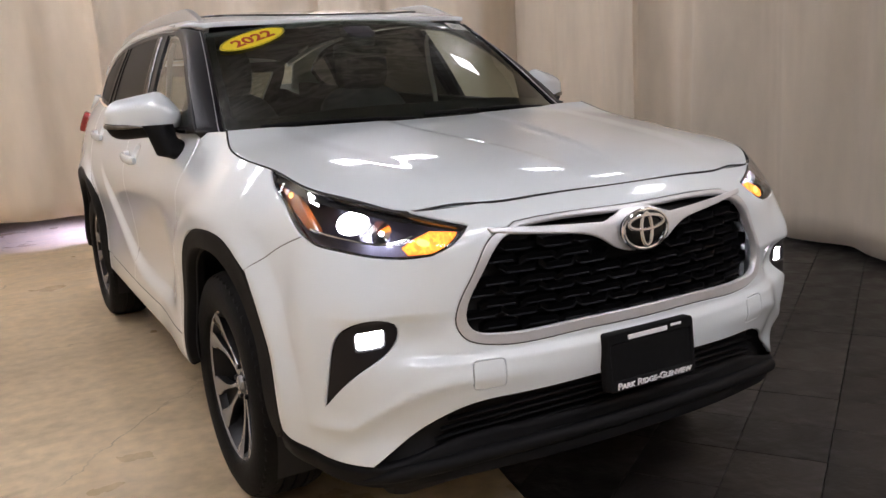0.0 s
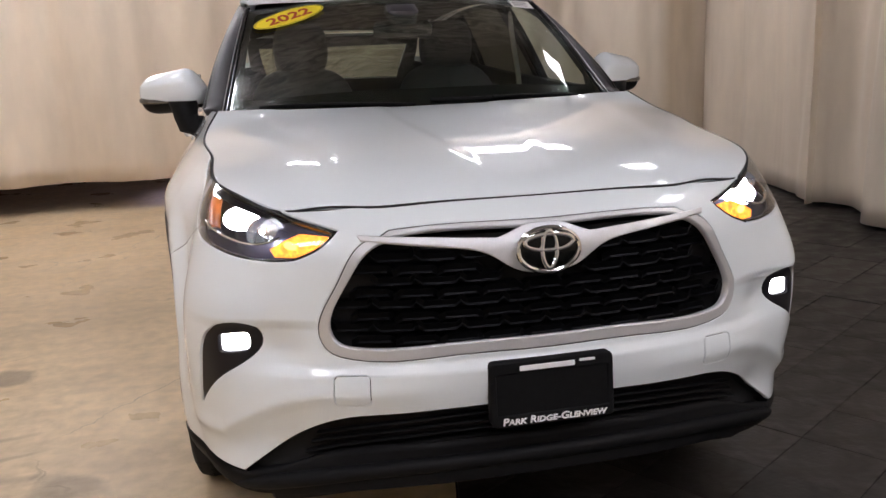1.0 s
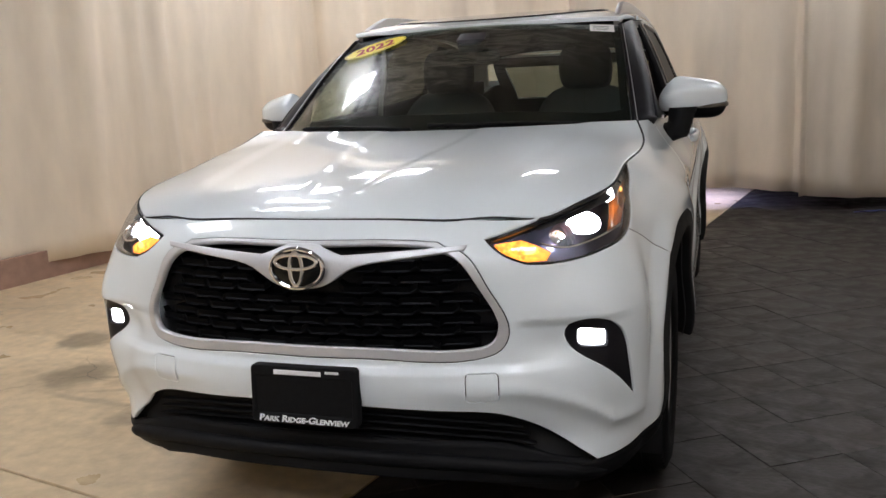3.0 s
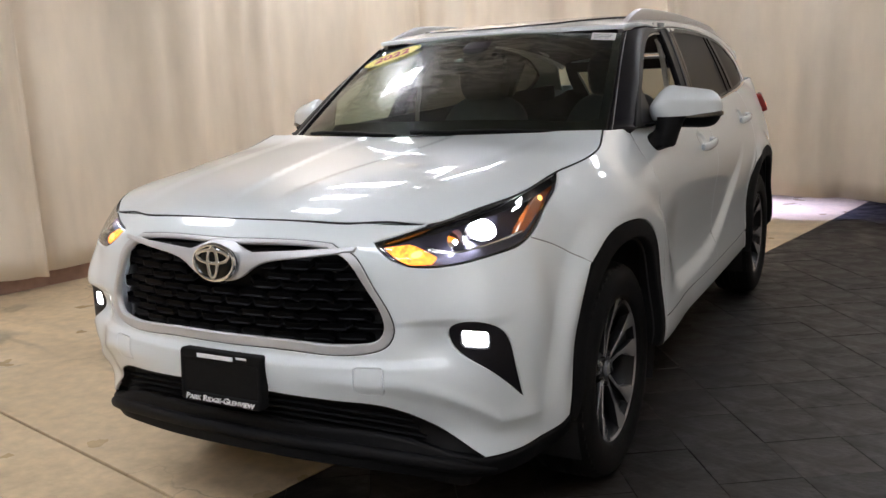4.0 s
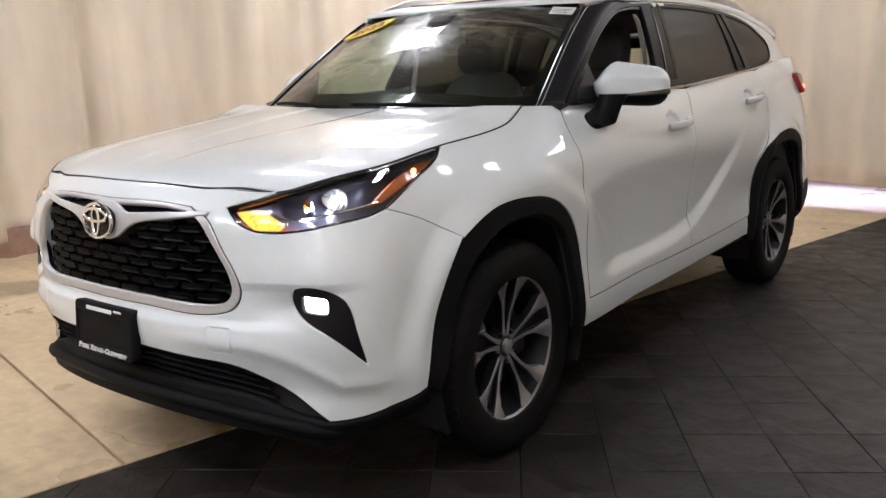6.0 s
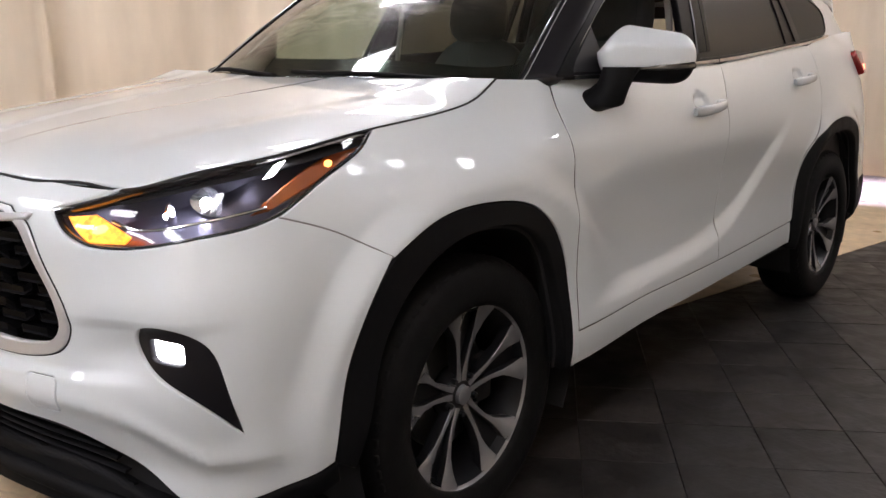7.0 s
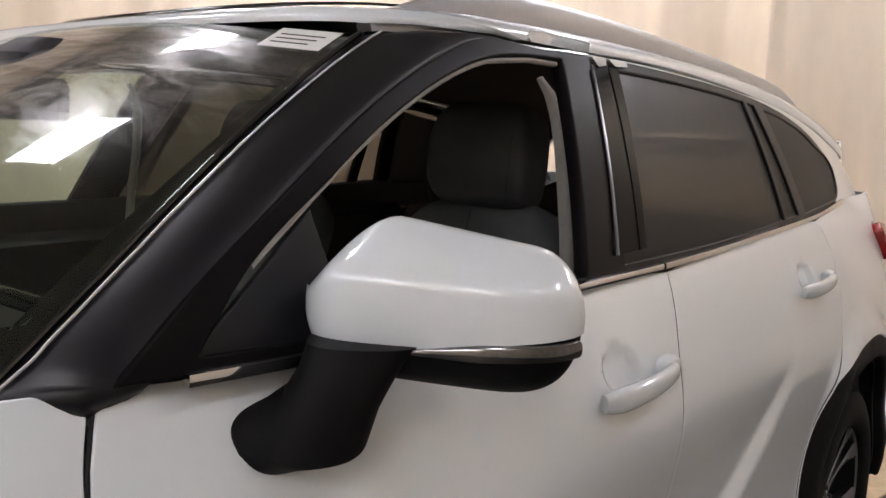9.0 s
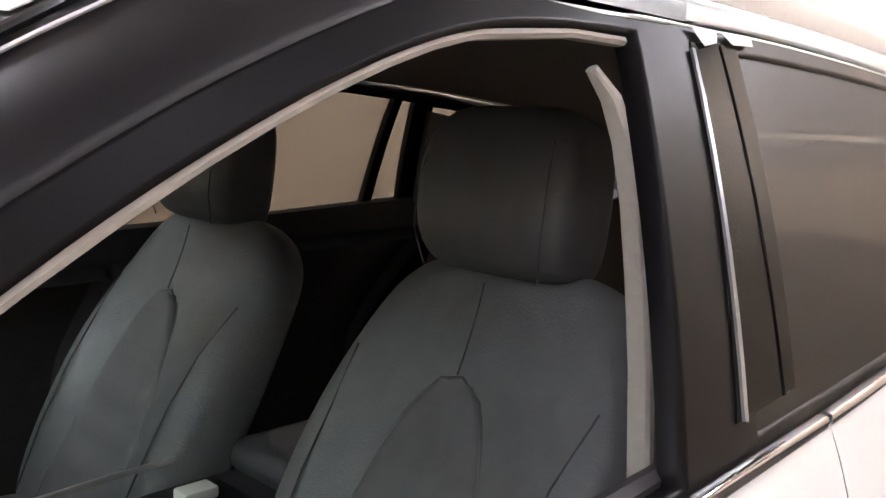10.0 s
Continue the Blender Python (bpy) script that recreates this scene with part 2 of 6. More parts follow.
def worn_floor(m):
    """Adds hairline cracks and dark rubbed smudges to the concrete."""
    n, l = m.node_tree.nodes, m.node_tree.links
    p = n["Principled BSDF"]
    was = p.inputs["Base Color"].links[0].from_socket
    place, bend, cells, thin, where, few, blot, dirt = (n.new(k) for k in ("ShaderNodeTexCoord", "ShaderNodeTexNoise", "ShaderNodeTexVoronoi", "ShaderNodeMapRange", "ShaderNodeTexNoise", "ShaderNodeMapRange", "ShaderNodeTexNoise", "ShaderNodeMapRange"))
    bend.inputs["Scale"].default_value, bend.inputs["Detail"].default_value = 2.5, 6
    l.new(place.outputs["Object"], bend.inputs["Vector"])
    shift = n.new("ShaderNodeVectorMath")
    shift.operation = "MULTIPLY_ADD"
    shift.inputs[1].default_value = (.5, .5, 0)
    l.new(bend.outputs["Color"], shift.inputs[0])
    l.new(place.outputs["Object"], shift.inputs[2])
    rub = n.new("ShaderNodeVectorMath")
    rub.operation = "MULTIPLY_ADD"
    rub.inputs[1].default_value = (.10, .10, 0)
    l.new(bend.outputs["Color"], rub.inputs[0])
    l.new(place.outputs["Object"], rub.inputs[2])
    cells.feature = "DISTANCE_TO_EDGE"
    cells.inputs["Scale"].default_value = 1.0
    l.new(shift.outputs["Vector"], cells.inputs["Vector"])
    thin.inputs["From Min"].default_value, thin.inputs["From Max"].default_value = .0, .007
    thin.inputs["To Min"].default_value, thin.inputs["To Max"].default_value = .45, 1
    l.new(cells.outputs["Distance"], thin.inputs["Value"])
    where.inputs["Scale"].default_value, where.inputs["Detail"].default_value = .9, 3
    l.new(place.outputs["Object"], where.inputs["Vector"])
    few.inputs["From Min"].default_value, few.inputs["From Max"].default_value = .49, .58
    l.new(where.outputs["Fac"], few.inputs["Value"])
    crack = n.new("ShaderNodeMix")
    crack.inputs[2].default_value = 1
    l.new(few.outputs["Result"], crack.inputs[0])
    l.new(thin.outputs["Result"], crack.inputs[3])
    streak = n.new("ShaderNodeMapping")
    streak.inputs["Rotation"].default_value = (0, 0, radians(12))
    streak.inputs["Scale"].default_value = (.45, 2.3, 1)
    l.new(place.outputs["Object"], streak.inputs["Vector"])
    blot.inputs["Scale"].default_value, blot.inputs["Detail"].default_value, blot.inputs["Distortion"].default_value = 1.5, 8, .6
    l.new(streak.outputs["Vector"], blot.inputs["Vector"])
    dirt.inputs["From Min"].default_value, dirt.inputs["From Max"].default_value = .48, .84
    dirt.inputs["To Min"].default_value, dirt.inputs["To Max"].default_value = 1.03, .70
    l.new(blot.outputs["Fac"], dirt.inputs["Value"])
    k = n.new("ShaderNodeMath")
    k.operation = "MULTIPLY"
    l.new(crack.outputs[0], k.inputs[0])
    l.new(dirt.outputs["Result"], k.inputs[1])
    for cx, cy, wide, deep in ((-1.80, 1.20, .16, .5), (-2.45, .92, .22, .45), (-2.05, .42, .26, .5), (-3.15, .16, .30, .55), (-1.35, -.06, .14, .6), (-2.56, 2.84, .10, .5), (-3.7, .8, .16, .6)):
        off, far, rim = n.new("ShaderNodeVectorMath"), n.new("ShaderNodeVectorMath"), n.new("ShaderNodeMapRange")
        off.operation, far.operation = "SUBTRACT", "LENGTH"
        l.new(shift.outputs["Vector"], off.inputs[0])
        off.inputs[1].default_value = (cx + .25, cy + .25, 0)
        l.new(off.outputs["Vector"], far.inputs[0])
        rim.inputs["From Min"].default_value, rim.inputs["From Max"].default_value = wide * .55, wide * .95
        rim.inputs["To Min"].default_value = deep
        l.new(far.outputs["Value"], rim.inputs["Value"])
        more = n.new("ShaderNodeMath")
        more.operation = "MULTIPLY"
        l.new(k.outputs[0], more.inputs[0])
        l.new(rim.outputs["Result"], more.inputs[1])
        k = more
    # long tyre scuffs: middle, half length, half width, turn, depth
    for cx, cy, half, thin_by, turn, deep in ((-1.72, .11, .42, .035, -9, .70), (-1.66, .25, .22, .025, 15, .76), (-1.16, -.22, .27, .040, -29, .72), (-1.76, .42, .24, .028, 14, .72), (-2.9, .30, .5, .03, -12, .75), (-1.5, -1.25, .35, .03, 22, .8), (-1.05, -1.62, .4, .022, -18, .8), (-2.2, -.55, .5, .03, 10, .8)):
        lay, far, rim = n.new("ShaderNodeMapping"), n.new("ShaderNodeVectorMath"), n.new("ShaderNodeMapRange")
        lay.vector_type, far.operation = "TEXTURE", "LENGTH"
        lay.inputs["Location"].default_value, lay.inputs["Rotation"].default_value, lay.inputs["Scale"].default_value = (cx + .05, cy + .05, 0), (0, 0, radians(turn)), (half, thin_by, 1)
        l.new(rub.outputs["Vector"], lay.inputs["Vector"])
        l.new(lay.outputs["Vector"], far.inputs[0])
        rim.inputs["From Min"].default_value, rim.inputs["From Max"].default_value = .35, 1
        rim.inputs["To Min"].default_value = deep
        l.new(far.outputs["Value"], rim.inputs["Value"])
        more = n.new("ShaderNodeMath")
        more.operation = "MULTIPLY"
        l.new(k.outputs[0], more.inputs[0])
        l.new(rim.outputs["Result"], more.inputs[1])
        k = more
    mix = n.new("ShaderNodeVectorMath")
    mix.operation = "SCALE"
    l.new(was, mix.inputs[0])
    l.new(k.outputs[0], mix.inputs["Scale"])
    l.new(mix.outputs["Vector"], p.inputs["Base Color"])


worn_floor(CONCRETE)
TILE = material("slate_tile", (.0250, .0205, .0178), .50, spec=.33, grain=.38, grain_size=9, stain=.45, stain_size=2.2, bump=.60, bump_size=16, island=.42, rough_vary=.18)
GROUT = material("dark_grout", (.019, .017, .0155), .9, grain=.2, grain_size=40)
CANVAS = material("beige_canvas", (.775, .675, .545), .85, grain=.035, grain_size=9, stain=.13, stain_size=1.5, bump=.10, bump_size=420, stretch=(1, 1, .30), sheen=.1)
CEIL_PAINT = material("ceiling_paint", (.288, .285, .272), .8, grain=.04, grain_size=30, stain=.06, stain_size=.8)
WALL_PAINT = material("plain_wall_paint", (.50, .46, .40), .8, grain=.05, grain_size=20, stain=.1, stain_size=.8)
BAND = material("brown_skirting", (.36, .22, .165), .6, grain=.12, grain_size=12, stain=.2, stain_size=1.5)
PANEL_GLOW = glow("panel_diffuser", (.950, .978, 1.06), PANEL_POWER)
PANEL_FRAME = material("white_metal_frame", (.75, .75, .74), .4, grain=.03, grain_size=60)
CABLE = material("blue_cable", (.05, .07, .25), .5, grain=.1, grain_size=50)
# ---- shape of the car: smooth curves and sheets, front axle at y = 0, nose towards -y ----
class Curve:
    """Natural cubic spline through (u, v) knots."""
    def __init__(self, *knots):
        self.x = np.array([k[0] for k in knots], float)
        self.y = np.array([k[1] for k in knots], float)
        n, h = len(knots), np.diff(self.x)
        a, b = np.eye(n), np.zeros(n)
        for i in range(1, n - 1):
            a[i, i - 1:i + 2] = h[i - 1], 2 * (h[i - 1] + h[i]), h[i]
            b[i] = 6 * ((self.y[i + 1] - self.y[i]) / h[i] - (self.y[i] - self.y[i - 1]) / h[i - 1])
        self.m = np.linalg.solve(a, b)

    def __call__(self, u):
        u = np.asarray(u, float)
        x, y, m = self.x, self.y, self.m
        i = np.clip(np.searchsorted(x, u) - 1, 0, len(x) - 2)
        h, c = x[i + 1] - x[i], np.clip(u, x[0], x[-1])
        a, b = (x[i + 1] - c) / h, (c - x[i]) / h
        v = a * y[i] + b * y[i + 1] + ((a ** 3 - a) * m[i] + (b ** 3 - b) * m[i + 1]) * h * h / 6
        s0 = (y[1] - y[0]) / (x[1] - x[0]) - (x[1] - x[0]) * (2 * m[0] + m[1]) / 6
        s1 = (y[-1] - y[-2]) / (x[-1] - x[-2]) + (x[-1] - x[-2]) * (m[-2] + 2 * m[-1]) / 6
        return v + np.minimum(u - x[0], 0) * s0 + np.maximum(u - x[-1], 0) * s1


def step(a, b, u):
    t = np.clip((np.asarray(u, float) - a) / (b - a), 0, 1)
    return t * t * (3 - 2 * t)


# plan outline of the lower body, nose to tail
PLAN = np.array([(0, -1.0), (.25, -.988), (.48, -.945), (.63, -.89), (.76, -.79), (.845, -.66), (.885, -.5), (.912, -.25), (.928, 0),
                 (.942, .5), (.948, 1.4), (.945, 2.4), (.938, 2.9), (.90, 3.45), (.83, 3.75), (.66, 3.9), (.4, 3.945), (0, 3.96)])
_chord = np.concatenate(([0], np.cumsum(np.hypot(*np.diff(PLAN, axis=0).T))))
PX, PY = Curve(*zip(_chord, PLAN[:, 0])), Curve(*zip(_chord, PLAN[:, 1]))
_ss = np.linspace(0, _chord[-1], 3000)
_sx, _sy = PX(_ss), PY(_ss)


def along(x, y):
    """The place on the plan outline nearest to (x, y)."""
    return float(_ss[np.argmin((_sx - abs(x)) ** 2 + (_sy - y) ** 2)])


S_AXLE, S_REAR = along(.93, 0), along(.938, 2.85)
NOSE = Curve((.18, -.10), (.26, -.045), (.34, -.02), (.42, -.035), (.50, -.02), (.60, 0), (.70, -.006), (.85, -.012), (.93, -.02), (.99, -.055), (1.04, -.105), (1.12, -.22))
FLANK = Curve((.22, -.09), (.32, -.03), (.40, -.004), (.48, .0), (.62, -.012), (.78, -.006), (.90, .0), (1.0, -.016), (1.08, -.055), (1.14, -.093), (1.19, -.128), (1.25, -.19))
TAIL = Curve((.22, -.10), (.40, -.01), (.60, 0), (.80, -.02), (1.0, -.06), (1.2, -.10))
CORNER = Curve((.20, .3), (.40, .46), (.50, .66), (.60, .88), (.70, 1.0), (.80, .92), (.88, .5), (.96, .08), (1.04, 0), (1.2, 0), (1.5, 0))
CROWN = Curve((.2, 0), (.90, 0), (.94, .0005), (.98, .0077), (1.02, .0133), (1.06, .0123), (1.10, .0050), (1.13, 0), (1.4, 0))
SWAGE = Curve((.35, .515), (.75, .522), (1.1, .530), (1.38, .560), (1.72, .674), (1.94, .812), (2.13, .95), (2.3, 1.07))

SHOULDER = Curve((.3, 0), (1.0, .014), (1.28, .026), (1.57, .036), (2.0, .055), (2.4, .069), (2.72, .074), (3.1, .077), (3.6, .078), (4.0, .08))


def arch_bulge(y, z, y0):
    r = np.hypot(y - y0, (z - .40) * np.where(z > .4, 1.0, .6))
    ease = np.where(y > y0, .30 * (1 - step(.42, .80, z)), 0)
    lip = .008 * np.exp(-((r - .560) / .040) ** 2) * (1 - step(-.34, -.16, y - y0)) * step(.45, .6, z)
    high = step(.86, 1.0, z)
    return (.026 - .012 * high) * (1 - step(.545 - ease * .5, .640 + ease, r)) * step(.25, .36, z) + lip


def body(s, z):
    """Lower body: outwards from the plan outline, by height."""
    s, z = np.asarray(s, float), np.asarray(z, float)
    hand = np.where(s < 0, -1.0, 1.0)
    s = np.abs(s)
    x, y = PX(s), PY(s)
    tx, ty = (PX(s + 1e-3) - PX(s - 1e-3)), (PY(s + 1e-3) - PY(s - 1e-3))
    l = np.hypot(tx, ty)
    nx, ny = ty / l, -tx / l
    side, tail = step(.55, 1.15, s), step(S_REAR + .45, S_REAR + 1.0, s)
    d = NOSE(z) * (1 - side) + FLANK(z - SHOULDER(y) * step(.95, 1.25, z)) * side * (1 - tail) + TAIL(z) * tail
    # corners of the bumper lean back towards the lamps
    d = d - .05 * step(.66, 1.0, z) * np.exp(-((s - 1.12) / .28) ** 2)
    # full corners of the bumper round the fog lamps
    full = .050 * np.exp(-((s - .90) / .17) ** 4) * CORNER(z)
    d = d + arch_bulge(y, z, 0) + arch_bulge(y, z, 2.85) * 1.1
    # swage line over the doors: hollow above it, full haunch behind
    on = step(.40, .75, y) * (1 - step(2.25, 2.6, y))
    d = d - .024 * on * step(-.014, .056, z - SWAGE(y)) * (1 - step(.80, 1.02, z))
    # fenders draw in below the bonnet line
    d = d - .034 * step(.94, 1.09, z) * (1 - step(-.25, .85, y)) * step(1.0, 1.3, s)
    # pockets beside the fog lamps, crease of the chin, cups behind the door handles
    d = d - .020 * np.exp(-((s - .675) / .08) ** 2 - ((z - .69) / .05) ** 2)
    fold = .588 - .9 * np.minimum(np.maximum(s - .55, 0), .29) ** 1.6
    d = d + .0075 * np.exp(-((z - fold) / .027) ** 2) * step(.2, .5, s) * (1 - step(.90, 1.02, s))
    under = np.clip((fold - z) / np.maximum(fold - .35, .02), 0, 1)
    d = d - .006 * np.sin(math.pi * under) * step(.35, .6, s) * (1 - step(.95, 1.08, s))
    # proud band between the grille and the lower intake
    d = d + .011 * (1 - step(.632, .655, z)) * step(.40, .50, z) * (1 - step(.60, .76, s))
    # fenders swell over the wheels
    d = d + .022 * (np.exp(-((y - .02) / .42) ** 2) - .45) * step(.86, .98, z) * (1 - step(1.10, 1.2, z)) * step(1.05, 1.3, s) * (1 - step(.4, .9, y))
    # even crown of the fenders from the arch to the bonnet line
    d = d + CROWN(z) * step(1.22, 1.42, s) * (1 - step(.30, .85, y))
    # brow over the fog lamps
    d = d + .016 * step(.742, .772, z) * (1 - step(.79, .90, z)) * np.exp(-((s - .72) / .14) ** 2)
    for hy, hz in ((1.305, 1.080), (2.365, 1.138)):
        d = d - .015 * (1 - step(.55, 1.1, np.hypot((y - hy) / .064, (z - hz) / .040)))
    return np.stack([hand * (x + nx * d + .66 * full), y + ny * d - .75 * full, z + 0 * d], -1)


# seam between bonnet and body: (round the outline, height)
SEAM = [(.676, 1.021), (.80, 1.043), (1.02, 1.070), (1.352, 1.110), (1.50, 1.126), (1.62, 1.140), (1.72, 1.158), (1.80, 1.184), (1.862, 1.206)]
_seam = np.array([body(np.array(a), np.array(b)) for a, b in SEAM])
HOOD_MID = Curve((-.96, .985), (-.90, 1.036), (-.82, 1.072), (-.65, 1.112), (-.3, 1.158), (.1, 1.200), (.5, 1.235))
HOOD_LOW = Curve((-1.0, .945), *[(p[1], p[2]) for p in _seam], (.5, 1.23))
HOOD_WIDE = Curve((-1.0, .55), *[(p[1], p[0]) for p in _seam], (.5, .70))


def hood(x, y):
    x, y = np.asarray(x, float), np.asarray(y, float)
    a = np.abs(x) / HOOD_WIDE(y)
    m, e = HOOD_MID(y), HOOD_LOW(y)
    z = m - (m - e) * a ** 2.6
    # soft outer ridges, and a shallow tapering hollow along the middle
    ridge = .46 + .10 * step(-.85, .1, y)
    z = z - .0045 * step(-.90, -.55, y) * step(-.06, .03, ridge - np.abs(x))
    hollow = .085 + .11 * step(-.85, .05, y)
    z = z - .0040 * step(-.86, -.70, y) * step(-.022, .022, hollow - np.abs(x))
    return np.stack([x + 0 * y, y + 0 * x, z], -1)


def flank_glass(y, z):
    """Side of the cabin above the belt line."""
    y, z = np.asarray(y, float), np.asarray(z, float)
    h = z - 1.18
    x = .838 - .30 * h - .28 * h * h - .055 * np.maximum(y - 2.3, 0) ** 2 - .05 * np.maximum(.75 - y, 0) ** 1.5
    return np.stack([x, y + 0 * z, z + 0 * y], -1)


WS_MID = Curve((.08, 1.146), (.18, 1.208), (.35, 1.316), (.55, 1.435), (.80, 1.565), (.90, 1.612), (.98, 1.645))


def windshield(x, y):
    """Screen as a height sheet; it sweeps back towards the pillars."""
    x, y = np.asarray(x, float), np.asarray(y, float)
    k, high = np.abs(x) / .74, step(.45, .9, y)
    z = WS_MID(y - .24 * (k ** 2.7 * (1 - high) + k ** 2.2 * high) + .05 * step(.5, 1, y) * (np.abs(x) / .74) ** 2)
    return np.stack([x + 0 * y, y + 0 * x, z], -1)


ROOF_MID = Curve((.86, 1.610), (1.0, 1.642), (1.3, 1.678), (1.8, 1.700), (2.3, 1.700), (2.9, 1.672), (3.4, 1.615), (3.6, 1.575))
ROOF_LOW = Curve((.86, 1.578), (1.1, 1.602), (1.6, 1.620), (2.1, 1.620), (2.45, 1.610), (2.8, 1.585), (3.1, 1.545), (3.45, 1.48), (3.7, 1.42))


def roof(a, y):
    """a runs from 0 (middle) to 1 (gutter above the side windows)."""
    a, y = np.asarray(a, float), np.asarray(y, float)
    low, mid = ROOF_LOW(y), ROOF_MID(y)
    xe = flank_glass(y, low)[..., 0]
    t = a * math.pi / 2
    x = xe * np.sign(np.sin(t)) * np.abs(np.sin(t)) ** .78
    z = low + (mid - low) * np.maximum(np.cos(t), 0) ** .62
    return np.stack([x, y + 0 * a, z], -1)


# ---- mesh helpers ----
from mathutils import geometry
HEART = np.array((0, 1.5, .8))


def link_mesh(name, me, mat, parent=None, label=""):
    me.materials.append(mat)
    ob = new(name, me)
    ob.parent = parent
    if label:
        ob["label"] = label
    return ob


def part(name, bm, mat, parent=None, label="", smooth=True):
    me = bpy.data.meshes.new(name)
    bmesh.ops.recalc_face_normals(bm, faces=bm.faces)
    bm.to_mesh(me)
    bm.free()
    if smooth:
        me.shade_smooth()
        me.set_sharp_from_angle(angle=radians(35))
    return link_mesh(name, me, mat, parent, label)


def raw(name, verts, faces, mat, parent=None, label="", smooth=True):
    me = bpy.data.meshes.new(name)
    me.from_pydata([tuple(v) for v in verts], [], [tuple(f) for f in faces])
    if smooth:
        me.shade_smooth()
        me.set_sharp_from_angle(angle=radians(40))
    return link_mesh(name, me, mat, parent, label)


def outline(pts, stepsize=.015):
    """A closed line through points; a third value of 1 makes a corner, else the line runs smoothly through."""
    n = len(pts)
    corners = [i for i, p in enumerate(pts) if len(p) > 2]
    spans = []
    if not corners:
        ring = [pts[i % n][:2] for i in range(-3, n + 4)]
        spans.append((ring, 3, n + 3))
    else:
        for a, b in zip(corners, corners[1:] + [corners[0] + n]):
            ring = [pts[i % n][:2] for i in range(a, b + 1)]
            spans.append((ring, 0, b - a))
    out = []
    for ring, i0, i1 in spans:
        p = np.array(ring, float)
        if len(p) == 2:
            k = max(2, int(np.hypot(*(p[1] - p[0])) / stepsize))
            out += [p[0] + (p[1] - p[0]) * i / k for i in range(k)]
            continue
        c = np.concatenate(([0], np.cumsum(np.hypot(*np.diff(p, axis=0).T))))
        fu, fv = Curve(*zip(c, p[:, 0])), Curve(*zip(c, p[:, 1]))
        k = max(3, int((c[i1] - c[i0]) / stepsize))
        t = np.linspace(c[i0], c[i1], k, endpoint=False)
        out += list(np.stack([fu(t), fv(t)], -1))
    return np.array(out)


def area2(p):
    q = np.roll(p, -1, 0)
    return float((p[:, 0] * q[:, 1] - q[:, 0] * p[:, 1]).sum())


def inset(p, d):
    """Moves a closed line to its left by d."""
    t = np.roll(p, -1, 0) - np.roll(p, 1, 0)
    t /= np.maximum(np.hypot(t[:, 0], t[:, 1]), 1e-9)[:, None]
    return p + d * np.stack([-t[:, 1], t[:, 0]], -1)


def within(q, p):
    a, b = p, np.roll(p, -1, 0)
    x, y = q[:, 0:1], q[:, 1:2]
    c = ((a[:, 1] > y) != (b[:, 1] > y)) & (x < (b[:, 0] - a[:, 0]) * (y - a[:, 1]) / (b[:, 1] - a[:, 1] + 1e-12) + a[:, 0])
    return c.sum(1) % 2 == 1


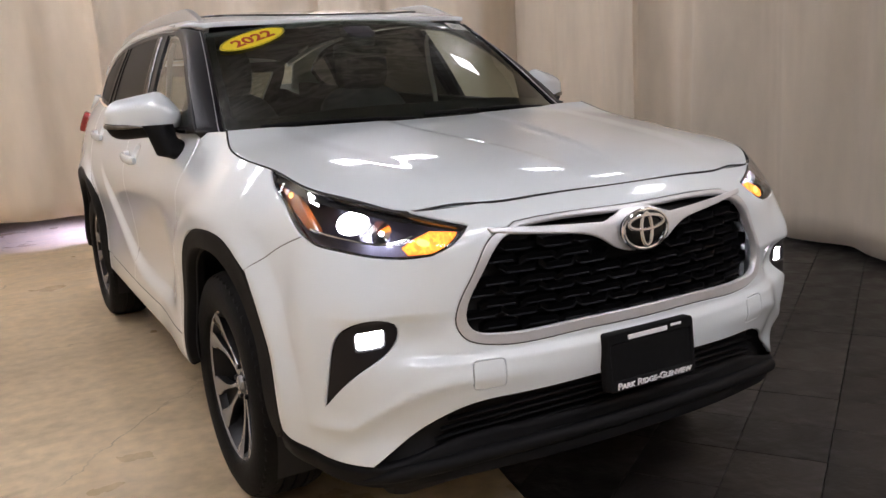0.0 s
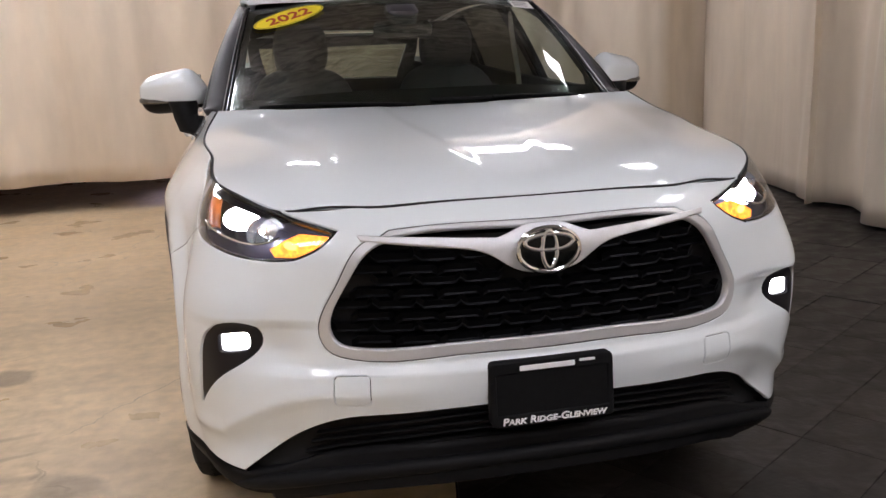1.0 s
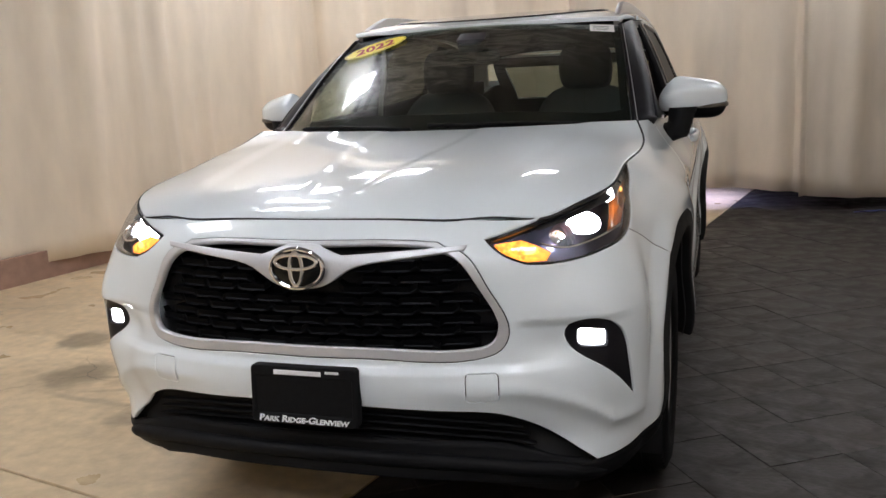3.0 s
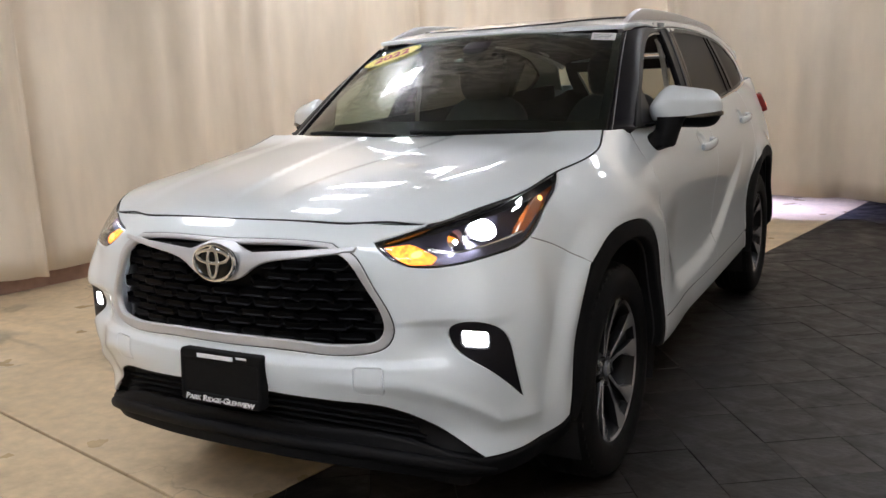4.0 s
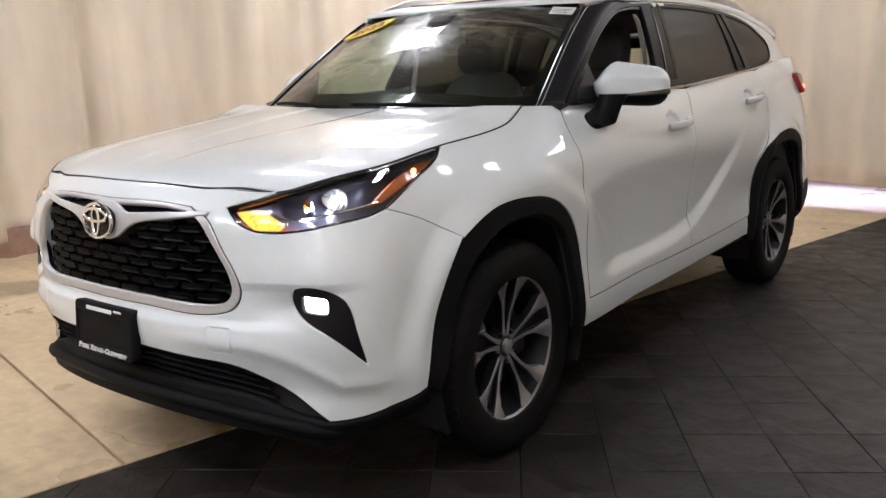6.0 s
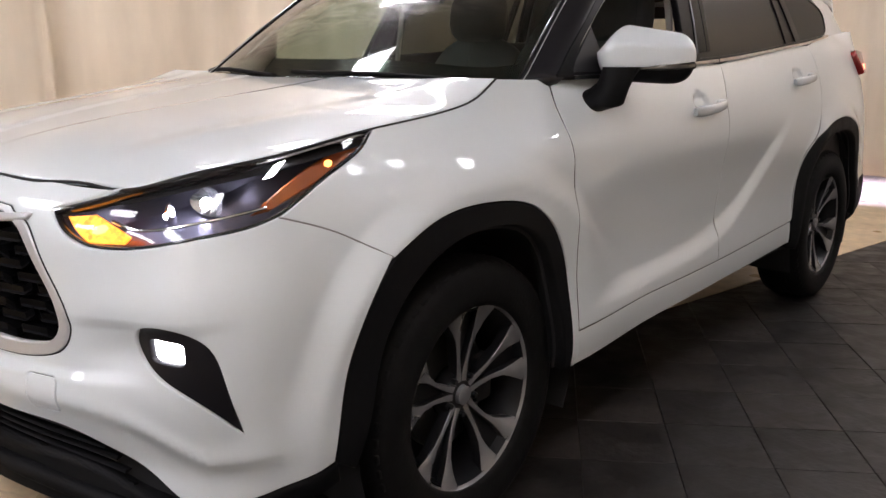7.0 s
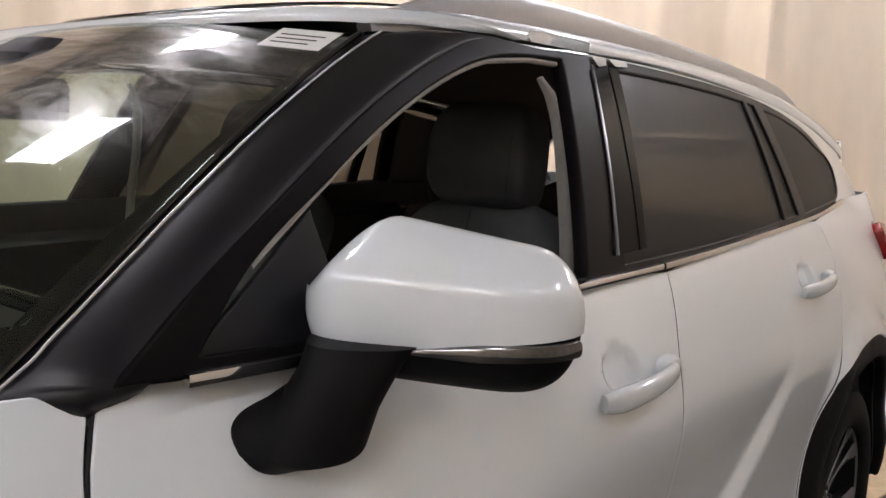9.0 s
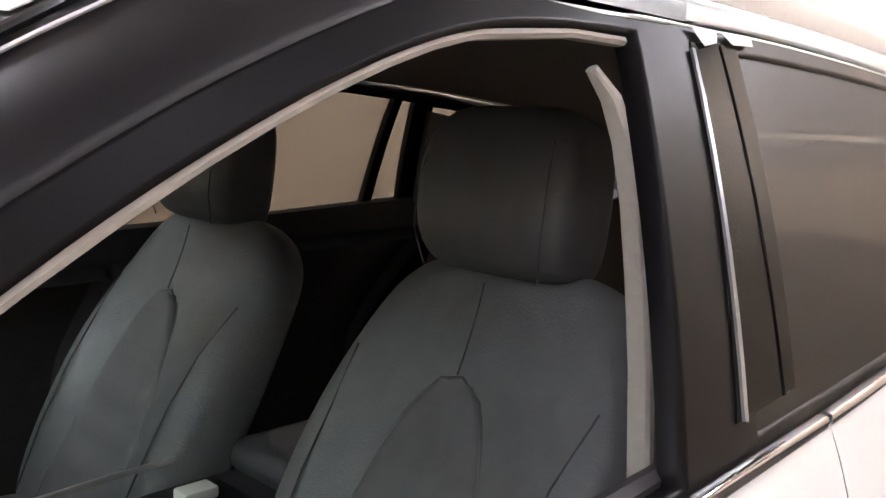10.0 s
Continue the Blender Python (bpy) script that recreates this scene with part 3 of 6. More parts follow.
def panel(name, line, fn, mat, parent=None, label="", holes=(), res=.03, gap=.002, depth=.014, side=1, lift=0.0, soft=.0025, flip=False):
    """A pressed panel: the part of the sheet fn inside a line, with a rolled edge turned inwards; side -1 mirrors it."""
    rings = []
    for i, r in enumerate([line, *holes]):
        r = np.asarray(r, float)
        if (area2(r) > 0) != (i == 0):
            r = r[::-1]
        rings.append(r)
    tops = [inset(r, gap + soft) for r in rings]
    edges_at = [inset(r, gap) for r in rings]
    lo, hi = tops[0].min(0), tops[0].max(0)
    gu, gv = np.meshgrid(np.arange(lo[0] + res / 2, hi[0], res), np.arange(lo[1] + res / 2, hi[1], res))
    gu[1::2] += res * .5
    q = np.stack([gu.ravel(), gv.ravel()], -1)
    keep = within(q, tops[0])
    for r in tops[1:]:
        keep &= ~within(q, r)
    q = q[keep]
    rim = np.concatenate(tops)
    if len(q):
        near = np.array([((rim - c) ** 2).sum(1).min() for c in q])
        q = q[near > (res * .45) ** 2]
    flat = np.concatenate([rim, q]) if len(q) else rim
    edges, base = [], 0
    for r in tops:
        edges += [(base + i, base + (i + 1) % len(r)) for i in range(len(r))]
        base += len(r)
    v2, _, f2, _, _, _ = geometry.delaunay_2d_cdt([Vector(c) for c in flat], edges, [], 0, 1e-7)
    flat = np.array([tuple(c) for c in v2])
    f = np.array([tuple(t) for t in f2 if len(t) == 3])
    mid = flat[f].mean(1)
    ok = within(mid, tops[0])
    for r in tops[1:]:
        ok &= ~within(mid, r)
    f = f[ok]
    mirror = np.array((side, 1, 1))

    def at(p2):
        e = 2e-3
        p = fn(p2[:, 0], p2[:, 1])
        n = np.cross(fn(p2[:, 0] + e, p2[:, 1]) - fn(p2[:, 0] - e, p2[:, 1]), fn(p2[:, 0], p2[:, 1] + e) - fn(p2[:, 0], p2[:, 1] - e))
        return p, n / np.maximum(np.linalg.norm(n, axis=1), 1e-12)[:, None]
    p, n = at(flat)
    out = np.sign((n * (p - HEART)).sum() + 1e-12) * (-1 if flip else 1)
    n, p = n * out, p + n * out * lift
    verts, norms = [p], [n]
    faces = [tuple(t) if out > 0 else tuple(t[::-1]) for t in f]
    count, base = len(p), 0
    for r, e2 in zip(tops, edges_at):
        k = len(r)
        pe, ne = at(e2)
        ne *= out
        pe = pe + ne * lift
        pt, _ = at(r)
        away = pe - (pt + ne * lift)
        away /= np.maximum(np.linalg.norm(away, axis=1), 1e-9)[:, None]
        mixed = away + ne
        mixed /= np.linalg.norm(mixed, axis=1)[:, None]
        verts += [pe - ne * soft, pe - ne * depth]
        norms += [mixed, away]
        for i in range(k):
            j = (i + 1) % k
            for a, b in ((base, count), (count, count + k)):
                quad = (a + i, b + i, b + j, a + j)
                faces.append(quad if out > 0 else quad[::-1])
        count += 2 * k
        base += k
    verts, norms = np.concatenate(verts) * mirror, np.concatenate(norms) * mirror
    if side < 0:
        faces = [t[::-1] for t in faces]
    me = bpy.data.meshes.new(name)
    me.from_pydata(verts.tolist(), [], [tuple(int(i) for i in t) for t in faces])
    me.shade_smooth()
    me.normals_split_custom_set_from_vertices(norms.tolist())
    return link_mesh(name, me, mat, parent, label)


def sweep(name, path, profile, mat, parent=None, label="", up=(0, 0, 1), closed=False, scale=None, caps=True):
    """Runs a closed profile (sideways, upwards) along a path."""
    path = [Vector(p) for p in path]
    n, k = len(path), len(profile)
    verts, faces = [], []
    for i, p in enumerate(path):
        a = path[i - 1] if i or closed else p
        b = path[(i + 1) % n] if i < n - 1 or closed else p
        t = (b - a).normalized()
        right = t.cross(Vector(up)).normalized()
        top = right.cross(t).normalized()
        s = scale[i] if scale is not None else 1
        verts += [p + right * u * s + top * v * s for u, v in profile]
    for i in range(n if closed else n - 1):
        for j in range(k):
            a, b = i * k, (i + 1) % n * k
            faces.append((a + j, a + (j + 1) % k, b + (j + 1) % k, b + j))
    if caps and not closed:
        faces += [tuple(range(k))[::-1], tuple(range((n - 1) * k, n * k))]
    bm = bmesh.new()
    vs = [bm.verts.new(v) for v in verts]
    for f in faces:
        bm.faces.new([vs[i] for i in f])
    return part(name, bm, mat, parent, label)


def oval(rx, ry=None, n=12, power=2.0):
    ry = rx if ry is None else ry
    out = []
    for i in range(n):
        a = 2 * math.pi * i / n
        c, s = math.cos(a), math.sin(a)
        out.append((rx * math.copysign(abs(c) ** (2 / power), c), ry * math.copysign(abs(s) ** (2 / power), s)))
    return out


def lathe(profile, n=64, axis="x"):
    """Turns (radius, along) points about the x axis."""
    bm = bmesh.new()
    rings = []
    for i in range(n):
        a = 2 * math.pi * i / n
        rings.append([bm.verts.new((x, r * math.cos(a), r * math.sin(a))) for r, x in profile])
    for i in range(n):
        r0, r1 = rings[i], rings[(i + 1) % n]
        for j in range(len(profile) - 1):
            bm.faces.new((r0[j], r1[j], r1[j + 1], r0[j + 1]))
    return bm


def loft(sections, n=28, power=2.6, caps=True):
    """Rings (centre, half width, half depth[, tilt degrees about x]) joined into one skin."""
    bm, rings = bmesh.new(), []
    for c, rx, ry, *t in sections:
        m = Matrix.Translation(c) @ (Matrix.Rotation(radians(t[0]), 4, "X") if t else Matrix.Identity(4))
        rings.append([bm.verts.new(m @ Vector((u, v, 0))) for u, v in oval(rx, ry, n, power)])
    for a, b in zip(rings, rings[1:]):
        for j in range(n):
            bm.faces.new((a[j], a[(j + 1) % n], b[(j + 1) % n], b[j]))
    if caps:
        bm.faces.new(rings[0][::-1])
        bm.faces.new(rings[-1])
    return bm


def rounded_box(lo, hi, bevel=.01, seg=2):
    bm = bmesh.new()
    bmesh.ops.create_cube(bm, size=1)
    lo, hi = Vector(lo), Vector(hi)
    for v in bm.verts:
        v.co = Vector((lo[i] + (v.co[i] + .5) * (hi[i] - lo[i]) for i in range(3)))
    if bevel:
        bmesh.ops.bevel(bm, geom=bm.edges[:], offset=bevel, segments=seg, affect="EDGES", profile=.5)
    return bm


def empty(name, parent=None, label="", category="", group="", kind=""):
    ob = new(name)
    ob.parent = parent
    return tagged(ob, label, category, group, kind)


def letters(name, text, size, mat, parent, m, depth=.0015, label="", shear=0.0, stretch=1.0, wide=0.0):
    """Raised lettering; small letters become small capitals, and wide sets the whole width."""
    c = bpy.data.curves.new(name, "FONT")
    c.body, c.size, c.extrude, c.shear, c.align_x, c.align_y, c.resolution_u, c.offset = text, size, depth, shear, "CENTER", "CENTER", 3, size * .022
    c.small_caps_scale = .78
    for ch, f in zip(text, c.body_format):
        f.use_small_caps = ch.islower()
    tmp = bpy.data.objects.new(name, c)
    me = bpy.data.meshes.new_from_object(tmp)
    bpy.data.objects.remove(tmp)
    if wide:
        xs = [v.co.x for v in me.vertices]
        stretch = wide / (max(xs) - min(xs))
    me.transform(m @ Matrix.Diagonal((stretch, 1, 1, 1)))
    return link_mesh(name, me, mat, parent, label)


# ---- the hall: floor, curtains, ceiling ----
def poly_slab(name, pts, top, thick, mat, parent=None, label="", bevel=0.0):
    bm = bmesh.new()
    bm.faces.new([bm.verts.new((x, y, top)) for x, y in pts])
    ext = bmesh.ops.extrude_face_region(bm, geom=bm.faces[:])
    for v in ext["geom"]:
        if isinstance(v, bmesh.types.BMVert):
            v.co.z -= thick
    if bevel:
        rim = [e for e in bm.edges if all(abs(v.co.z - top) < 1e-6 for v in e.verts)]
        bmesh.ops.bevel(bm, geom=rim, offset=bevel, segments=1, affect="EDGES")
    return part(name, bm, mat, parent, label, smooth=False)


def clip(poly, nx, ny, c):
    """The part of a convex polygon where nx x + ny y >= c."""
    out = []
    for a, b in zip(poly, poly[1:] + poly[:1]):
        da, db = a[0] * nx + a[1] * ny - c, b[0] * nx + b[1] * ny - c
        if da >= 0:
            out.append(a)
        if (da >= 0) != (db >= 0):
            t = da / (da - db)
            out.append((a[0] + t * (b[0] - a[0]), a[1] + t * (b[1] - a[1])))
    return out


def edge_x(y):
    """Where the slate floor begins."""
    return -.03 + .2 * y


floor = empty("floor", None, "worn tan concrete floor with a dark joint and tyre marks", "floor", kind="structure")
poly_slab("subfloor", [(-9, -9), (9, -9), (9, 11), (-9, 11)], -.035, .05, GROUT, floor)
poly_slab("slab", [(-9, -9), (edge_x(-9), -9), (edge_x(-.894), -.894), (-9, 1.036)], 0, .03, CONCRETE, floor, bevel=.003)
poly_slab("slab", [(-9, 1.048), (edge_x(-.882), -.882), (edge_x(11), 11), (-9, 11)], 0, .03, CONCRETE, floor, bevel=.003)

# walls of cloth: (name, start, end, hem height at start and end, widths)
CURTAIN_TOP = CEILING - .03


def curtain(name, a, b, hem_a, hem_b, seed, top=None, folds=1.0, label="", slack=0.0):
    rnd = random.Random(seed)
    a, b = Vector((*a, 0)), Vector((*b, 0))
    run = (b - a).length
    ahead = (b - a).normalized()
    out = Vector((-ahead.y, ahead.x, 0))
    top = CURTAIN_TOP if top is None else top
    waves = [(rnd.uniform(.10, .40), rnd.uniform(0, 6.3), rnd.uniform(.012, .034) * folds, rnd.uniform(-.05, .05)) for _ in range(7)]
    sags = [(rnd.uniform(0, run), rnd.uniform(.6, 2.2), rnd.uniform(.02, .05) * folds, rnd.uniform(.08, .2)) for _ in range(4)]
    pleats = [(rnd.uniform(.038, .085), rnd.uniform(0, 6.3), rnd.uniform(.0050, .0115) * folds, rnd.uniform(.25, .8), rnd.uniform(0, 6.3)) for _ in range(6)]
    pleats += [(rnd.uniform(.012, .026), rnd.uniform(0, 6.3), rnd.uniform(.0004, .0010) * folds, rnd.uniform(.12, .4), rnd.uniform(0, 6.3)) for _ in range(3)]
    nu, nv = max(8, int(run / .018)), 20
    verts, faces = [], []
    for j in range(nv + 1):
        h = j / nv
        for i in range(nu + 1):
            u = run * i / nu
            hem = hem_a + (hem_b - hem_a) * i / nu + .006 * math.sin(u * 1.7 + seed) + .003 * math.sin(u * 6)
            z = hem + (top - hem) * h
            d = 0
            for w, ph, amp, lean in waves:
                d += amp * math.sin(u / w + ph + lean * z * 6) * (1.15 - .45 * h)
            for w, ph, amp, slow, ph2 in pleats:
                d += amp * math.sin(u / w + ph + .5 * math.sin(z * .9 + ph2 + u)) * max(0, .15 + math.sin(u / slow + ph2 + .3 * z)) * (1.1 - .3 * h)
            for c, zc, amp, wide in sags:
                d += amp * math.exp(-((u - c - (z - zc) * .12) / wide) ** 2) * (.4 + .6 * math.exp(-((z - zc) / .8) ** 2))
            d += .012 * noise.noise(Vector((u * 1.6, z * .9, seed)))
            edge = min(u, run - u)
            d += .03 * math.exp(-(edge / .16) ** 2) * (.6 + .4 * math.sin(z * 2 + seed)) - .11 * math.exp(-(edge / .035) ** 2)
            sway = (.014 * noise.noise(Vector((z * 1.9, seed, 4.0))) + .005 * noise.noise(Vector((z * 7.0, seed, 9.0)))) * math.exp(-(edge / .10) ** 2)
            p = a + ahead * (u + sway) + out * d
            verts.append((p.x, p.y, z))
    for j in range(nv):
        for i in range(nu):
            k = j * (nu + 1) + i
            faces.append((k, k + 1, k + nu + 2, k + nu + 1))
    ob = raw(name, verts, faces, CANVAS)
    mod = ob.modifiers.new("cloth_thickness", "SOLIDIFY")
    mod.thickness = .004
    return tagged(ob, label or "beige canvas curtain hanging from the ceiling in soft folds", "curtain", "hall curtains")


def left_x(y):
    return -4.30 + .19 * y


def right_x(y):
    return 3.42 + .15 * y


for i, (y0, y1) in enumerate(((-6.5, -4.1), (-4.12, -1.6), (-1.62, 1.320), (1.304, 5.85))):
    curtain("curtain", (left_x(y0) - .012 * (i % 2), y0), (left_x(y1) - .012 * (i % 2), y1), .12, .12, 10 + i)
for i, (y0, y1) in enumerate(((6.0, 3.3), (3.36, .4), (.46, -2.4), (-2.34, -6.5))):
    curtain("curtain", (right_x(y0) + .012 * (i % 2), y0), (right_x(y1) + .012 * (i % 2), y1), .03, .03, 20 + i, folds=.8,
            label="stained beige canvas curtain reaching down to the dark tiles")
for i, (x0, x1, h0, h1) in enumerate(((-3.4, -.360, .27, .25), (-.376, 1.75, .25, .16), (1.74, 4.35, .12, .03))):
    curtain("curtain", (x0, 5.80 + .012 * (i % 2)), (x1, 5.80 + .012 * (i % 2)), h0, h1, 31 + i, folds=1.1,
            label="beige canvas curtain lifted off the floor with daylight below it" if i == 1 else "")
# skirting below the hem of the curtains on the concrete side
skirt = poly_slab("baseboard", [(left_x(-6.5) - .12, -6.5), (left_x(-6.5) - .06, -6.5), (left_x(6.2) - .06, 6.2), (left_x(6.2) - .12, 6.2)], .22, .22, BAND, bevel=.004)
tagged(skirt, "reddish brown skirting board below the curtain hem", "baseboard", kind="structure")

ceiling = poly_slab("ceiling", [(-9, -9), (9, -9), (9, 11), (-9, 11)], CEILING + .1, .1, CEIL_PAINT)
tagged(ceiling, "plain dark hall ceiling with light panels", "ceiling", kind="structure")
for name, pts in (("wall_north", [(-9, 9.0), (9, 9.0), (9, 9.2), (-9, 9.2)]), ("wall_south", [(-9, -7.2), (9, -7.2), (9, -7.0), (-9, -7.0)]),
                  ("wall_west", [(-6.6, -7), (-6.4, -7), (-6.4, 9), (-6.6, 9)]), ("wall_east", [(5.8, -7), (6.0, -7), (6.0, 9), (5.8, 9)])):
    tagged(poly_slab(name, pts, CEILING, CEILING, WALL_PAINT), "plain dull wall behind the curtains", "wall", kind="structure")


def ceiling_light(x, y, w, d):
    lamp = empty("ceiling_light", None, "square recessed ceiling panel light, switched on", "ceiling light", "ceiling lights")
    lamp.location = (x, y, CEILING)
    bm = bmesh.new()
    for lo, hi in (((-w / 2 - .03, -d / 2 - .03), (w / 2 + .03, -d / 2)), ((-w / 2 - .03, d / 2), (w / 2 + .03, d / 2 + .03)),
                   ((-w / 2 - .03, -d / 2), (-w / 2, d / 2)), ((w / 2, -d / 2), (w / 2 + .03, d / 2))):
        b = rounded_box((*lo, -.03), (*hi, -.001), .004, 1)
        tmp = bpy.data.meshes.new("tmp")
        b.to_mesh(tmp)
        b.free()
        bm.from_mesh(tmp)
        bpy.data.meshes.remove(tmp)
    part("frame", bm, PANEL_FRAME, lamp)
    part("diffuser", rounded_box((-w / 2, -d / 2, -.016), (w / 2, d / 2, -.004), 0), PANEL_GLOW, lamp, "glowing white diffuser", smooth=False)
    return lamp


for x, y, w, d in ((-1.75, .80, .56, .48), (-2.25, 2.22, .56, .46), (2.48, .72, .30, .32), (2.60, 2.38, .38, .36), (-2.9, 3.8, .9, .5),
                   (-2.3, 5.2, .9, .5), (-.4, 5.0, .6, .42), (2.0, 5.1, 1.3, .5),
                   (.1, -3.3, .9, .5), (-2.7, -3.3, 1.2, .6), (2.5, -3.3, 1.2, .6), (-2.9, -1.2, 1.0, .6), (-1.2, -5.3, 1.2, .6), (1.3, -5.3, 1.2, .6), (2.75, -1.5, .46, .46)):
    ceiling_light(x, y, w, d)

# daylight that falls on the floor behind the rear curtain
day = bpy.data.lights.new("daylight", "AREA")
day.shape, day.size, day.size_y, day.energy, day.color = "RECTANGLE", 2.0, .7, DAY_POWER, (.50, .53, 1.0)
day_ob = new("daylight", day)
day_ob.matrix_world = look((0.0, 6.6, 1.5), (0.0, 6.35, 0))
day.spread = radians(70)


# ---- the car ----
car = empty("car", None, "pearl white mid-size SUV with lamps lit, parked half on dark tiles", "car")

# lines on the body sheet: (distance round the plan outline, height)
LAMP_LINE = [(.502, .980, 1), (.545, .942), (.608, .915, 1), (.66, .911), (.84, .929), (1.0, .948), (1.06, .965), (1.17, 1.015), (1.32, 1.082), (1.352, 1.110, 1), (1.02, 1.070), (.80, 1.043), (.676, 1.021, 1)]
ARCH_F = [(1.108, .40), (1.116, .468), (1.142, .580), (1.200, .708), (1.298, .834), (1.45, .903), (1.63, .914), (1.79, .878), (1.890, .800), (1.955, .675), (1.978, .53), (1.988, .375)]
ARCH_F_IN = [(1.165, .36), (1.205, .48), (1.262, .64), (1.36, .765), (1.48, .835), (1.62, .852), (1.75, .828), (1.84, .765), (1.895, .66), (1.925, .53), (1.945, .375)]
ARCH_R = [(3.865, .375), (3.868, .47), (3.90, .61), (3.99, .775), (4.17, .885), (4.42, .925), (4.66, .905), (4.84, .81), (4.94, .66), (4.965, .50), (4.99, .39)]
ARCH_R_IN = [(3.925, .36), (3.94, .48), (3.985, .63), (4.08, .755), (4.24, .838), (4.44, .862), (4.63, .842), (4.78, .76), (4.87, .63), (4.90, .48), (4.92, .37)]
GRILLE_OUT = [(0, .982), (.33, .980), (.378, .976, 1), (.40, .964), (.432, .955), (.505, .858), (.552, .770), (.556, .735), (.535, .695), (.49, .676), (.24, .671), (0, .671)]
GRILLE_IN = [(0, .968), (.33, .967), (.365, .963, 1), (.385, .953), (.408, .944), (.482, .855), (.526, .770), (.528, .745), (.512, .715), (.47, .701), (.24, .701), (0, .702)]
FOG_LINE = [(.712, .70), (.713, .742), (.735, .757), (.81, .752), (.862, .722), (.892, .64), (.921, .523, 1), (.80, .630), (.735, .672)]
CHIN = [(0, .540), (.40, .527), (.52, .515), (.60, .485), (.70, .425), (.80, .352)]


def both(half):
    """Closes a right-hand line, from the middle outwards and back to the middle, with its mirror image."""
    return half + [(-p[0], *p[1:]) for p in half[::-1] if abs(p[0]) > 1e-6]


def rev(line):
    return line[::-1]


def corner(line, first=True, last=True):
    """Marks the ends of a line as corners."""
    out = [tuple(p) for p in line]
    if first:
        out[0] = (*out[0][:2], 1)
    if last:
        out[-1] = (*out[-1][:2], 1)
    return out


# bumper skin
half = [(0, 1.034), (.40, 1.033), (.50, 1.026), (.676, 1.021, 1)] + [(.502, .980, 1), (.545, .942), (.608, .915, 1), (.66, .911), (.84, .929), (1.0, .948), (1.03, .955, 1)]
half += [(1.17, .905), (1.288, .838, 1)] + corner(rev(ARCH_F[:5])[1:-1], False, False) + [(1.105, .405, 1), (1.0, .372), (.90, .356), (.80, .352, 1)] + rev(CHIN)[1:-1] + [(0, .540)]

def soft_box(u0, u1, v0, v1, r, k=4):
    """A rectangle with round corners."""
    out = []
    for cu, cv, a0 in ((u1 - r, v1 - r, 0), (u0 + r, v1 - r, 90), (u0 + r, v0 + r, 180), (u1 - r, v0 + r, 270)):
        out += [(cu + r * math.cos(radians(a0 + 90 * i / k)), cv + r * math.sin(radians(a0 + 90 * i / k)), 1) for i in range(k + 1)]
    return out


TOW = soft_box(.438, .522, .558, .636, .012)
mirrored = [(-p[0], *p[1:]) for p in FOG_LINE]
part_holes = [outline(both(GRILLE_OUT)), outline(FOG_LINE), outline(mirrored), outline(TOW), outline([(-p[0], *p[1:]) for p in TOW])]
bumper = panel("front_bumper", outline(both(half)), body, PAINT, car, holes=part_holes, res=.0115)
for hand in (1, -1):
    panel("tow_cover", outline([(p[0] * hand, *p[1:]) for p in TOW], .008), body, PAINT, bumper, gap=.0008, soft=.0012, res=.02)

# grille
grille = panel("grille", outline(both(GRILLE_OUT)), body, SILVER, car, "satin silver grille surround with black mesh", holes=[outline(both(GRILLE_IN))], lift=.005, depth=.020, soft=.0035, gap=.001, res=.012)
panel("mesh_backing", outline(both(GRILLE_OUT)), body, DARK_VOID, grille, lift=-.055, depth=.002, res=.05)
wing = [(0, .972), (.045, .970), (.080, .958), (.118, .9455, 1), (.440, .9655, 1), (.455, .9665, 1), (.447, .9545, 1), (.22, .9300, 1), (.170, .921), (.130, .905), (.10, .885), (.06, .866), (0, .860)]
panel("wing_bar", outline(both(wing), .008), lambda s, z: body(s, z), SILVER, grille, lift=.010, depth=.014, soft=.003, gap=0, res=.012)


def slat_mesh(w, tip):
    """A shallow winged bar of the mesh: the face leans down, with a thin ledge along its foot."""
    bm = bmesh.new()
    h, d = .0085, .016
    rings = []
    for x, k, dz in ((-w / 2, .45, tip), (-w * .34, 1, 0), (w * .34, 1, 0), (w / 2, .45, tip)):
        rings.append([bm.verts.new((x, y, dz + z)) for y, z in ((-d * k - .002, h), (-d * k, -.0058), (-d * k - .0026, -.0098), (-d * k - .0022, -.0112), (.02, -.0095), (.022, h))])
    for a, b in zip(rings, rings[1:]):
        for j in range(6):
            bm.faces.new((a[j], a[(j + 1) % 6], b[(j + 1) % 6], b[j]))
    bm.faces.new(rings[0][::-1])
    bm.faces.new(rings[-1])
    bmesh.ops.recalc_face_normals(bm, faces=bm.faces)
    me = bpy.data.meshes.new("slat")
    bm.to_mesh(me)
    bm.free()
    me.materials.append(SLAT_BLACK)
    me.materials.append(SLAT_EDGE)
    me.polygons[7].material_index = 1
    return me


slat_up, slat_down = slat_mesh(.112, .012), slat_mesh(.112, -.012)
inside = outline(both(GRILLE_IN))
rows = 9
for j in range(rows):
    z = .714 + j * .0285
    for i in range(-6, 7):
        s = (i + (.5 if j % 2 else 0)) * .104
        ends = np.array([(s - .035, z), (s + .035, z), (s, z + .008)])
        if not within(ends, inside).all() or (abs(s) < .14 and z > .85) or (abs(s) < .4 and z > .93):
            continue
        p, q = body(np.array(s), np.array(z)), body(np.array(s + .01), np.array(z))
        ob = new("slat", slat_up if j % 2 else slat_down)
        ob.parent = grille
        ob.matrix_local = Matrix.Translation((p[0], p[1] + .024 + .026 * float(step(.26, .5, abs(s))), z)) @ Matrix.Rotation(math.atan2(q[1] - p[1], q[0] - p[0]), 4, "Z")

